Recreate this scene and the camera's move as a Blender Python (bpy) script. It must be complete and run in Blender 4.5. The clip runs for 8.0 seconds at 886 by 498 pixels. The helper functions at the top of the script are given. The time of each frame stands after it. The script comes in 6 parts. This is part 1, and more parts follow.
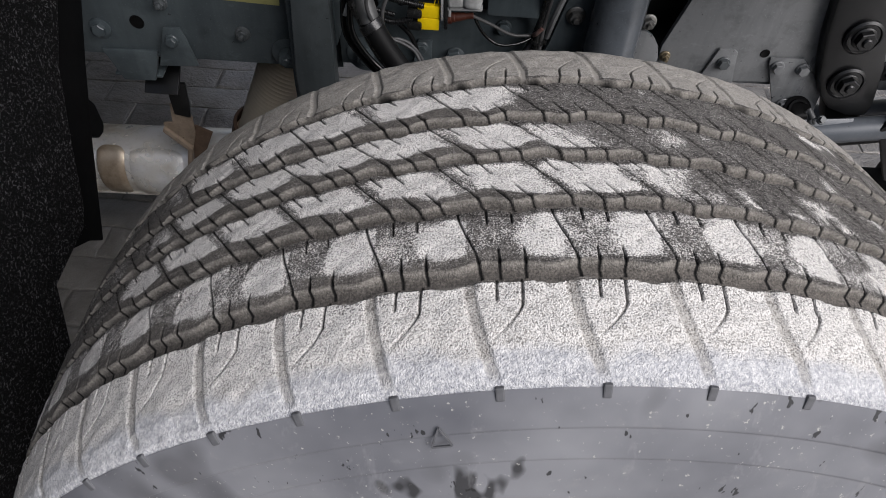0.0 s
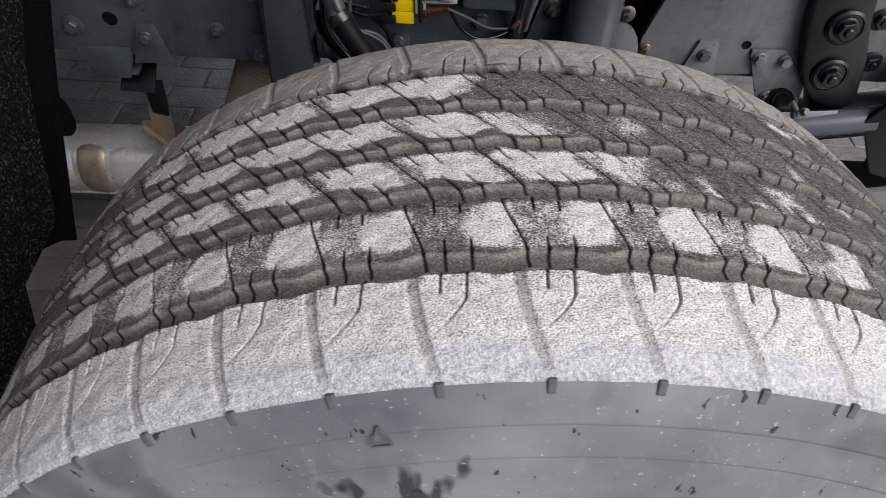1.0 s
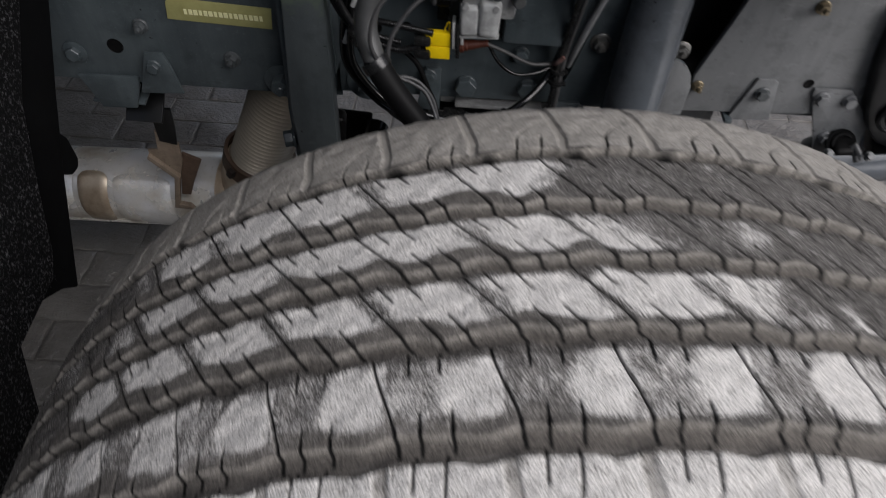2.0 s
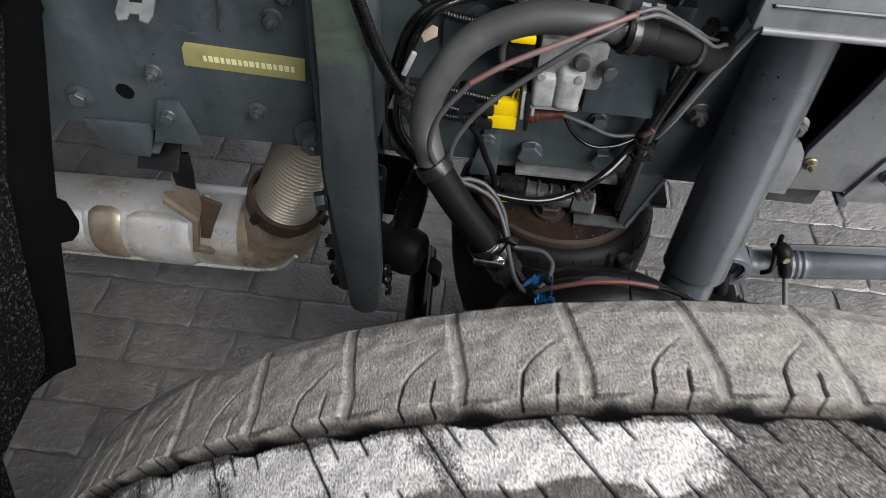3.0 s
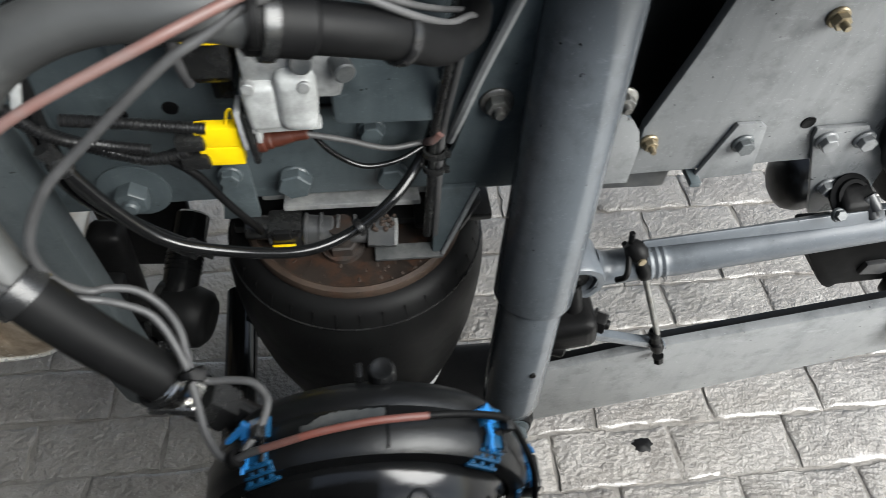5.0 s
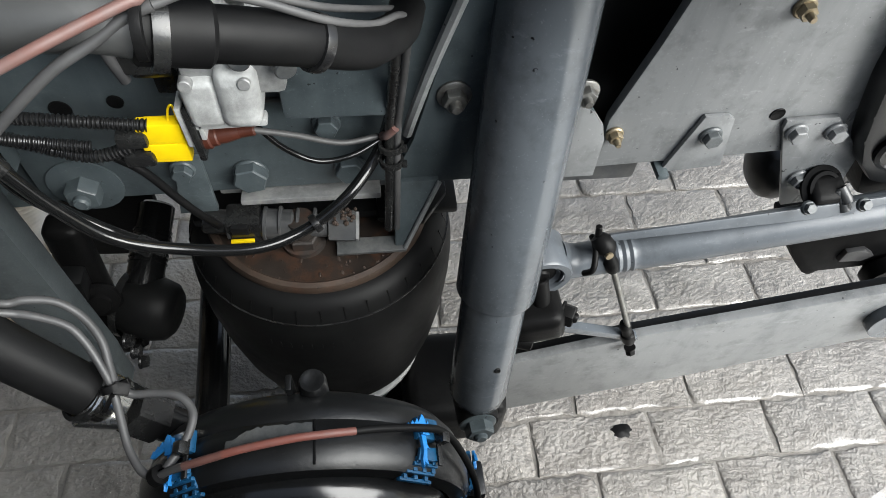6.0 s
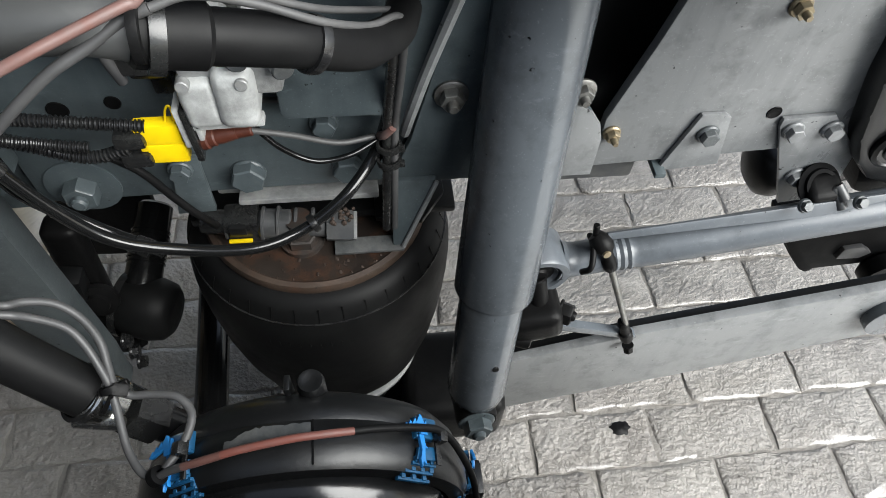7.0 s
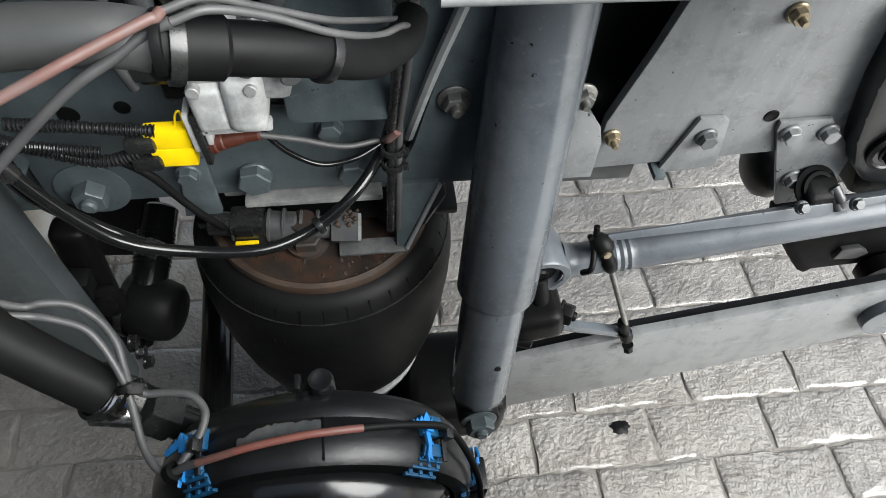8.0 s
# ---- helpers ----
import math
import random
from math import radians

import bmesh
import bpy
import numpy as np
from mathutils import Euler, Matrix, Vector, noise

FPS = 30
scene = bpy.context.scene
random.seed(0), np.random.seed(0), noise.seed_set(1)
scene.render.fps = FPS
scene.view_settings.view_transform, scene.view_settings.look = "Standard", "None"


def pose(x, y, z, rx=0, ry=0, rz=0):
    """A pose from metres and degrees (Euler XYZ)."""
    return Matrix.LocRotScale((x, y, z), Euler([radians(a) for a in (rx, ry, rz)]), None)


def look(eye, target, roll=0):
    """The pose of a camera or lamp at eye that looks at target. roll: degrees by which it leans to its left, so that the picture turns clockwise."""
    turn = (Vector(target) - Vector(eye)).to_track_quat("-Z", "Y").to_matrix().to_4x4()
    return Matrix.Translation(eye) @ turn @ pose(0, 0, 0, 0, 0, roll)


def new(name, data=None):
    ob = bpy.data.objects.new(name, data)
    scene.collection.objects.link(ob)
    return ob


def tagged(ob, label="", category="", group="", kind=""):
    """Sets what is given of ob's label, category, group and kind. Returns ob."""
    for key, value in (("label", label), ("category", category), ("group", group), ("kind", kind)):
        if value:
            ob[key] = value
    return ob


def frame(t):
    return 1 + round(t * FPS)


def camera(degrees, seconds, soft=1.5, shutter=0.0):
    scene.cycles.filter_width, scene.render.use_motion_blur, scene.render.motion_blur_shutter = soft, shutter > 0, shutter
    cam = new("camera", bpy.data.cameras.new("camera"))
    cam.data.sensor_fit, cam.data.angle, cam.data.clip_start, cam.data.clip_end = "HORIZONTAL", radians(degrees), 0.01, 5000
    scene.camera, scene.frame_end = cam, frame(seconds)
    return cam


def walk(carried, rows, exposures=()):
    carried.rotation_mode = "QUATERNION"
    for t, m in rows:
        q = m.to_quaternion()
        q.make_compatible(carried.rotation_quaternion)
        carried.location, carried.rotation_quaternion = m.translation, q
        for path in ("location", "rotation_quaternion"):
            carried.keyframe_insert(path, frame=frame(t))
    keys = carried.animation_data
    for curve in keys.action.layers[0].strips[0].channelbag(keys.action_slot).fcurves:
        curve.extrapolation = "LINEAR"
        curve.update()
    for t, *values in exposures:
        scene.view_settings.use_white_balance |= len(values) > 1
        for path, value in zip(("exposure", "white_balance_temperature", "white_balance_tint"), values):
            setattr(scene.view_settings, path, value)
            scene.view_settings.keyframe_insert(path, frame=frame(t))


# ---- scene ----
cam = camera(67.9, 8.0, 0.7, 0.35)
PATH = [
    (0, (0.015, -0.846, 1.227), (-0.003, 0.451, -0.296), 3.4),
    (0.5, (0.017, -0.836, 1.226), (0.001, 0.459, -0.298), 3.3),
    (1, (0.046, -0.839, 1.214), (0.027, 0.459, -0.307), 2.9),
    (1.5, (0.071, -0.834, 1.211), (0.063, 0.466, -0.309), 3.1),
    (2, (-0.005, -0.738, 1.203), (-0.018, 0.553, -0.325), 3.7),
    (2.2, (-0.019, -0.69, 1.203), (-0.057, 0.593, -0.331), 3.7),
    (3.3, (-0.066, -0.531, 1.174), (-0.149, 0.696, -0.403), 3.4),
    (3.5, (-0.079, -0.511, 1.165), (-0.163, 0.712, -0.415), 3.3),
    (4, (-0.108, -0.438, 1.125), (-0.118, 0.794, -0.45), 2.6),
    (4.5, (-0.035, -0.405, 1.102), (0.149, 0.828, -0.461), 3.6),
    (5, (0.068, -0.387, 1.087), (0.27, 0.79, -0.517), 4.4),
    (5.2, (0.091, -0.377, 1.088), (0.293, 0.778, -0.532), 4.6),
    (6.5, (0.101, -0.372, 1.089), (0.31, 0.746, -0.556), 4.9),
    (7, (0.101, -0.372, 1.09), (0.311, 0.743, -0.556), 4.9),
    (7.5, (0.103, -0.374, 1.091), (0.315, 0.738, -0.558), 5.0),
    (8, (0.097, -0.376, 1.098), (0.309, 0.74, -0.548), 4.9),
]
walk(cam, [(t, look(eye, target, roll)) for t, eye, target, roll in PATH],
     [(0.0, -0.42, 6500, 14), (1.0, -0.46, 6500, 14), (1.6, -0.52, 6500, 14), (2.2, -0.66, 6500, 14), (3.3, 0.85, 6500, 10), (4.0, 1.28, 6500, 7), (4.5, 1.20, 6500, 7), (5.2, 0.97, 6500, 7), (8.0, 0.96, 6500, 7)])

# ---- light ----
world = bpy.data.worlds.new("overcast_sky")
scene.world = world
world.use_nodes = True
wn = world.node_tree.nodes
sky = wn.new("ShaderNodeTexSky")
sky.sky_type = "NISHITA"
sky.sun_disc = False
sky.sun_elevation, sky.sun_rotation = radians(40.1), radians(127.4)
sky.air_density, sky.dust_density = 1.0, 2.0
wn["Background"].inputs[1].default_value = 0.11
haze = wn.new("ShaderNodeHueSaturation")  # a veiled, greyer sky
haze.inputs["Saturation"].default_value = 0.6
world.node_tree.links.new(sky.outputs[0], haze.inputs["Color"])
world.node_tree.links.new(haze.outputs[0], wn["Background"].inputs[0])
sun = new("sun", bpy.data.lights.new("sun", "SUN"))
sun.data.energy, sun.data.angle, sun.data.color = 4.6, radians(52), (0.99, 0.99, 0.985)
sun.matrix_world = look((0.68, -0.52, 0.72), (0.0, 0.0, 0.0))


# ---- materials ----
class Graph:
    """A small wrapper to write node materials in short lines."""
    def __init__(self, name):
        self.mat = bpy.data.materials.new(name)
        self.mat.use_nodes = True
        self.nt = self.mat.node_tree
        self.bsdf = self.nt.nodes["Principled BSDF"]

    def node(self, kind, **inputs):
        n = self.nt.nodes.new("ShaderNode" + kind)
        for key, value in inputs.items():
            self.put(n.inputs[key.replace("_", " ")], value)
        return n

    def put(self, socket, value):
        if isinstance(value, bpy.types.NodeSocket):
            self.nt.links.new(value, socket)
        else:
            socket.default_value = value

    def coords(self, which="Object"):
        return self.node("TexCoord").outputs[which]

    def noise(self, vec, scale, detail=4.0, rough=0.6, stretch=None):
        if stretch:
            m = self.node("Mapping", Vector=vec)
            m.inputs["Scale"].default_value = stretch
            vec = m.outputs[0]
        return self.node("TexNoise", Vector=vec, Scale=scale, Detail=detail, Roughness=rough).outputs["Fac"]

    def ramp(self, fac, *stops):
        n = self.node("ValToRGB", Fac=fac)
        els = n.color_ramp.elements
        while len(els) < len(stops):
            els.new(0.5)
        for el, (pos, col) in zip(els, stops):
            el.position = pos
            el.color = (*col, 1) if len(col) == 3 else col
        return n.outputs["Color"]

    def step(self, fac, lo, hi):
        n = self.node("MapRange", Value=fac)
        n.inputs["From Min"].default_value, n.inputs["From Max"].default_value = lo, hi
        n.clamp = True
        return n.outputs["Result"]

    def mix(self, fac, a, b):
        n = self.nt.nodes.new("ShaderNodeMix")
        n.data_type = "RGBA"
        self.put(n.inputs["Factor"], fac)
        for key, v in ((6, a), (7, b)):
            self.put(n.inputs[key], (*v, 1) if isinstance(v, tuple) and len(v) == 3 else v)
        return n.outputs[2]

    def math(self, op, a, b=0.0):
        n = self.nt.nodes.new("ShaderNodeMath")
        n.operation = op
        self.put(n.inputs[0], a)
        self.put(n.inputs[1], b)
        return n.outputs[0]

    def done(self, color, rough=0.5, metal=0.0, bump=None, strength=0.3, distance=0.002, spec=0.5):
        b = self.bsdf
        self.put(b.inputs["Base Color"], (*color, 1) if isinstance(color, tuple) and len(color) == 3 else color)
        self.put(b.inputs["Roughness"], rough)
        self.put(b.inputs["Metallic"], metal)
        self.put(b.inputs["Specular IOR Level"], spec)
        if bump is not None:
            n = self.node("Bump", Height=bump)
            n.inputs["Strength"].default_value, n.inputs["Distance"].default_value = strength, distance
            self.nt.links.new(n.outputs[0], b.inputs["Normal"])
        return self.mat


def worn_paint(name, base, dust, rough=0.42, amount=0.5, rust=0.0, streak=1.0, relief=0.4, moss=None):
    """Chassis paint: tone drift, a film of road dust, runs, scuffs, pits and a faint orange-peel."""
    g = Graph(name)
    v = g.coords()
    big = g.noise(v, 7.0, 4.0, 0.6)
    mid = g.noise(v, 30.0, 6.0, 0.7)
    runs = g.noise(v, 26.0, 5.0, 0.65, (1.0, 1.0, 0.10))
    fine = g.noise(v, 460.0, 3.0, 0.7)
    scuff = g.noise(v, 55.0, 6.0, 0.75, (0.35, 1.0, 1.0))
    pit = g.noise(v, 150.0, 2.0, 0.5)
    film = g.math("MULTIPLY", g.step(g.math("ADD", g.math("MULTIPLY", big, 0.5), g.math("MULTIPLY", runs, 0.5 * streak)), 0.40, 0.64), amount)
    col = g.mix(film, base, dust)
    col = g.mix(g.math("MULTIPLY", g.step(mid, 0.50, 0.72), 0.55), col, tuple(c * 0.45 for c in base))
    col = g.mix(g.math("MULTIPLY", g.step(scuff, 0.60, 0.72), 0.45), col, tuple(min(1, c * 1.35) for c in dust))
    col = g.mix(g.step(pit, 0.735, 0.75), col, tuple(c * 0.12 for c in base))
    col = g.mix(g.math("MULTIPLY", g.step(fine, 0.63, 0.69), 0.5), col, tuple(min(1, c * 1.3) for c in dust))
    if rust:
        r = g.math("MULTIPLY", g.step(g.noise(v, 45.0, 6.0, 0.7), 0.5, 0.66), rust)
        col = g.mix(r, col, (0.048, 0.022, 0.012))
    if moss:  # green algae over the upper part, ragged at its lower edge
        z = g.math("ADD", g.node("SeparateXYZ", Vector=v).outputs[2], g.math("MULTIPLY", g.math("SUBTRACT", mid, 0.5), 0.10))
        col = g.mix(g.math("MULTIPLY", g.step(z, moss[0], moss[1]), g.step(scuff, 0.30, 0.62)), col, moss[2])
    ro = g.math("ADD", g.math("ADD", g.math("MULTIPLY", mid, 0.25), g.math("MULTIPLY", film, 0.2)), rough - 0.17)
    return g.done(col, ro, 0.0, g.math("ADD", g.math("MULTIPLY", fine, 0.35), g.math("ADD", mid, g.math("MULTIPLY", scuff, 0.5))), relief, 0.0012)


def plain(name, base, rough=0.5, metal=0.0, vary=0.25, scale=60.0, bump=0.2, dust=None, dusty=0.0, spec=0.5):
    g = Graph(name)
    v = g.coords()
    n = g.noise(v, scale, 5.0, 0.65)
    col = g.mix(n, tuple(c * (1 - vary) for c in base), tuple(min(1, c * (1 + vary)) for c in base))
    if dust:
        col = g.mix(g.math("MULTIPLY", g.step(g.noise(v, scale * 0.35, 5.0, 0.7), 0.42, 0.72), dusty), col, dust)
    return g.done(col, g.math("ADD", g.math("MULTIPLY", n, 0.25), rough - 0.12), metal, n, bump, 0.0008, spec)


DUST = (0.30, 0.29, 0.26)
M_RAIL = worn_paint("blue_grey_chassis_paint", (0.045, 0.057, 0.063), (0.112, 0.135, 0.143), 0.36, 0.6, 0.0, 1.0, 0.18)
# paler than the rail paint; also carries the brighter light towards the right
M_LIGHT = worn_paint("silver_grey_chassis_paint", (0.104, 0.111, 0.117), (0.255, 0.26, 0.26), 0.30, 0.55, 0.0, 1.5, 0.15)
M_ARM = worn_paint("mossy_chassis_paint", (0.041, 0.049, 0.053), (0.091, 0.104, 0.106), 0.38, 0.6, 0.0, 1.0, 0.25, (0.800, 0.815, (0.090, 0.118, 0.082)))
M_SHOCK = worn_paint("blue_grey_enamel", (0.078, 0.088, 0.099), (0.120, 0.132, 0.145), 0.20, 0.3, 0.0, 1.0, 0.08)
M_ROD = worn_paint("satin_grey_rod_paint", (0.080, 0.090, 0.102), (0.13, 0.142, 0.156), 0.36, 0.4, 0.0, 1.0, 0.12)
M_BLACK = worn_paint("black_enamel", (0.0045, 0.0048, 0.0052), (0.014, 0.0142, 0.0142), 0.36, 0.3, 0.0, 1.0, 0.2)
M_GLOSS = worn_paint("glossy_black_enamel", (0.005, 0.0052, 0.0055), (0.018, 0.018, 0.018), 0.17, 0.25, 0.0, 1.0, 0.10)
M_RUST = worn_paint("rusty_plate_steel", (0.020, 0.016, 0.014), (0.045, 0.036, 0.029), 0.6, 0.6, 0.7)
M_SCALE = worn_paint("scaled_rusty_plate", (0.014, 0.010, 0.008), (0.036, 0.026, 0.019), 0.5, 0.6, 1.0)
M_COLLAR = worn_paint("brown_rusted_ring", (0.070, 0.042, 0.027), (0.17, 0.115, 0.08), 0.6, 0.6, 0.4)
M_RIM = worn_paint("rusty_rolled_rim", (0.028, 0.017, 0.011), (0.075, 0.050, 0.035), 0.65, 0.5, 0.6)
M_CRUMB = plain("rust_crumbs", (0.030, 0.018, 0.012), 0.8, 0.0, 0.6, 300.0, 0.3, (0.06, 0.05, 0.042), 0.4)
M_BOLT = plain("dull_zinc_steel", (0.24, 0.24, 0.23), 0.42, 0.75, 0.35, 220.0, 0.3, (0.10, 0.085, 0.065), 0.7)
M_BOLTP = worn_paint("painted_bolt", (0.052, 0.060, 0.064), (0.125, 0.132, 0.134), 0.36, 0.6)
M_BRASS = plain("yellow_zinc_steel", (0.27, 0.225, 0.15), 0.4, 0.7, 0.4, 200.0, 0.3, (0.12, 0.09, 0.05), 0.6)
M_STEEL = plain("bright_steel", (0.62, 0.61, 0.58), 0.25, 1.0, 0.2, 90.0, 0.2)
M_HOSE = plain("grey_dusty_rubber_hose", (0.042, 0.043, 0.043), 0.46, 0.0, 0.25, 40.0, 0.35, (0.125, 0.127, 0.122), 0.6)
M_RUBBER = plain("black_rubber", (0.0055, 0.0055, 0.0058), 0.5, 0.0, 0.35, 50.0, 0.3, (0.010, 0.0108, 0.010), 0.4, 0.12)
M_JOINT = plain("black_oily_joint", (0.005, 0.005, 0.0052), 0.4, 0.0, 0.4, 140.0, 0.4, (0.010, 0.0098, 0.0094), 0.3, 0.10)
M_INK = plain("pale_yellow_print", (0.80, 0.78, 0.46), 0.5, 0.0, 0.1, 60.0, 0.05)
M_PLASTIC = plain("black_plastic", (0.009, 0.009, 0.0095), 0.26, 0.0, 0.3, 80.0, 0.15, (0.041, 0.043, 0.040), 0.4)
M_CONDUIT = plain("black_conduit_plastic", (0.008, 0.008, 0.0084), 0.3, 0.0, 0.3, 80.0, 0.15, (0.02, 0.021, 0.020), 0.3)
M_BEIGE = plain("beige_paper", (0.40, 0.34, 0.24), 0.6, 0.0, 0.2, 90.0, 0.1)
M_GREYPL = plain("grey_plastic", (0.042, 0.044, 0.047), 0.36, 0.0, 0.3, 80.0, 0.2, (0.13, 0.128, 0.12), 0.5)
M_YELLOW = plain("yellow_plastic", (0.85, 0.60, 0.004), 0.4, 0.0, 0.12, 120.0, 0.1)
M_BLUE = plain("blue_plastic", (0.022, 0.21, 0.56), 0.35, 0.0, 0.25, 120.0, 0.15, (0.015, 0.07, 0.17), 0.45)
# darker copy of the blue for parts turned from the sky: dirt plus painted shade
M_BLUESHADE = plain("dirty_shaded_blue_plastic", (0.012, 0.085, 0.19), 0.3, 0.0, 0.3, 120.0, 0.2, (0.010, 0.030, 0.055), 0.6)
M_BROWN = plain("red_brown_plastic", (0.065, 0.018, 0.010), 0.45, 0.0, 0.45, 150.0, 0.2)
M_REDW = plain("dull_red_wire", (0.16, 0.055, 0.042), 0.5, 0.0, 0.3, 90.0, 0.2, (0.12, 0.085, 0.08), 0.8)
M_RED = plain("dusty_red_cable", (0.125, 0.058, 0.048), 0.5, 0.0, 0.35, 45.0, 0.3, (0.12, 0.108, 0.104), 1.0)
M_GREYC = plain("grey_cable", (0.046, 0.046, 0.047), 0.48, 0.0, 0.35, 60.0, 0.3, (0.098, 0.097, 0.096), 0.6)
M_CABLE = plain("dark_grey_cable", (0.034, 0.034, 0.036), 0.46, 0.0, 0.35, 60.0, 0.3, (0.080, 0.080, 0.080), 0.5)
M_FLAPBAR = plain("matt_black_plastic", (0.0035, 0.0035, 0.0038), 0.6, 0.0, 0.3, 40.0, 0.2, (0.008, 0.009, 0.010), 0.3, 0.06)
M_NUB = plain("grey_rubber", (0.105, 0.107, 0.114), 0.6, 0.0, 0.6, 90.0, 0.3)
M_WHITE = plain("dusty_white_plastic", (0.42, 0.43, 0.425), 0.5, 0.0, 0.35, 130.0, 0.8, (0.17, 0.17, 0.165), 0.7)
M_ALU = plain("cast_aluminium", (0.26, 0.265, 0.265), 0.5, 0.4, 0.5, 130.0, 0.8, (0.50, 0.50, 0.48), 0.55)
M_CAST = plain("dark_grey_casting", (0.042, 0.046, 0.048), 0.5, 0.1, 0.45, 110.0, 0.7, (0.16, 0.16, 0.155), 0.6)


def mat_label():
    g = Graph("olive_yellow_label")
    v = g.coords()
    return g.done(g.mix(g.noise(v, 90.0, 5.0), (0.26, 0.25, 0.09), (0.42, 0.40, 0.17)), 0.5)


def mat_exhaust():
    g = Graph("heat_tinted_exhaust_steel")
    v = g.coords()
    n = g.noise(v, 9.0, 4.0, 0.6)
    fine = g.noise(v, 140.0, 4.0, 0.7)
    tint = g.ramp(n, (0.42, (0.92, 0.92, 0.91)), (0.58, (0.82, 0.78, 0.70)), (0.74, (0.42, 0.31, 0.20)))
    col = g.mix(g.math("MULTIPLY", g.step(fine, 0.55, 0.75), 0.35), tint, (0.15, 0.10, 0.065))
    return g.done(col, g.math("ADD", g.math("MULTIPLY", n, 0.36), 0.08), 0.45, g.math("ADD", fine, n), 0.25, 0.002)


def mat_elbow():
    g = Graph("tan_scorched_steel")
    v = g.coords()
    n = g.noise(v, 14.0, 5.0, 0.65)
    col = g.ramp(n, (0.3, (0.20, 0.135, 0.085)), (0.5, (0.50, 0.40, 0.29)), (0.7, (0.72, 0.65, 0.54)))
    return g.done(col, 0.45, 0.55, n, 0.35, 0.002)


M_LABEL, M_EXH, M_ELBOW = mat_label(), mat_exhaust(), mat_elbow()
M_STRAP = worn_paint("scorched_strap_steel", (0.17, 0.125, 0.088), (0.34, 0.275, 0.21), 0.5, 0.6, 0.35)
M_BELLOWS = plain("straw_tinted_bellows_steel", (0.66, 0.61, 0.52), 0.34, 0.7, 0.12, 60.0, 0.05)


def mat_tread():
    """Worn tread rubber with dried pale mud: specks in blotches on the rib tops, brown dirt in the grooves, the shade
    in sipes and far groove painted black.
    """
    g = Graph("muddy_tread_rubber")
    uv = g.coords("UV")
    att = g.node("Attribute")
    att.attribute_name = "zone"
    sep = g.node("SeparateColor", Color=att.outputs["Color"])
    depth, cover, tan = sep.outputs[0], sep.outputs[1], sep.outputs[2]
    ob = g.coords()
    speck = g.noise(ob, 700.0, 1.5, 0.5)
    crumb = g.noise(ob, 230.0, 3.0, 0.65)
    edge = g.noise(uv, 40.0, 4.0, 0.6)
    grit = g.noise(ob, 980.0, 1.5, 0.55)
    scrape = g.noise(uv, 430.0, 3.0, 0.65, (0.38, 1.0, 1.0))
    rubber = g.mix(edge, (0.056, 0.052, 0.048), (0.108, 0.100, 0.092))
    rubber = g.mix(g.math("MULTIPLY", g.step(scrape, 0.54, 0.66), 0.55), rubber, (0.250, 0.235, 0.220))
    rubber = g.mix(g.math("MULTIPLY", g.step(scrape, 0.47, 0.37), 0.8), rubber, (0.014, 0.013, 0.012))
    rubber = g.mix(g.math("MULTIPLY", g.step(grit, 0.54, 0.66), 0.65), rubber, (0.33, 0.312, 0.292))
    rubber = g.mix(g.math("MULTIPLY", g.step(grit, 0.44, 0.34), 0.8), rubber, (0.016, 0.015, 0.014))
    mud = g.mix(g.step(g.math("ADD", g.math("MULTIPLY", crumb, 0.2), g.math("MULTIPLY", grit, 0.8)), 0.36, 0.56), (0.34, 0.324, 0.299), (0.86, 0.833, 0.795))
    blot = g.math("MULTIPLY", g.math("SUBTRACT", g.noise(uv, 95.0, 4.0, 0.65), 0.5), 0.55)
    flake = g.math("ADD", g.math("MULTIPLY", g.math("SUBTRACT", crumb, 0.5), 0.45), g.math("MULTIPLY", g.math("SUBTRACT", grit, 0.5), 0.95))
    grain = g.math("ADD", g.math("MULTIPLY", speck, 0.78), g.math("MULTIPLY", crumb, 0.22))
    on = g.step(g.math("ADD", g.math("ADD", cover, blot), flake), 0.34, 0.70)
    film = g.mix(g.math("MULTIPLY", cover, 0.28), rubber, mud)
    col = g.mix(on, film, mud)
    # blue-grey film with pale curls of dried mud along the outer shoulder
    place = g.node("SeparateXYZ", Vector=uv).outputs[1]
    curl = g.math("ADD", g.math("MULTIPLY", g.noise(ob, 430.0, 2.0, 0.5), 0.70), g.math("MULTIPLY", speck, 0.30))
    band = g.step(g.math("ADD", place, g.math("MULTIPLY", g.math("SUBTRACT", edge, 0.5), 0.030)), -0.137, -0.146)
    washed = g.mix(g.step(curl, 0.38, 0.66), (0.40, 0.41, 0.445), (0.78, 0.78, 0.78))
    col = g.mix(g.math("MULTIPLY", band, 0.85), col, washed)
    clod = g.math("ADD", g.math("MULTIPLY", g.math("ADD", crumb, edge), 0.32), g.math("MULTIPLY", speck, 0.36))
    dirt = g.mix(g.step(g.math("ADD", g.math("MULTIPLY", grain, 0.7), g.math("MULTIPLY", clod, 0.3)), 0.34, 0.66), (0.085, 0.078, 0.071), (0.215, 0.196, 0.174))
    settled = g.mix(g.step(g.math("ADD", g.math("MULTIPLY", grain, 0.6), g.math("MULTIPLY", clod, 0.4)), 0.34, 0.64), (0.175, 0.163, 0.145), (0.385, 0.360, 0.320))
    settled = g.mix(g.step(tan, 0.87, 0.95), settled, g.mix(clod, (0.27, 0.252, 0.22), (0.45, 0.425, 0.385)))
    col = g.mix(tan, col, settled)
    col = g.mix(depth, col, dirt)
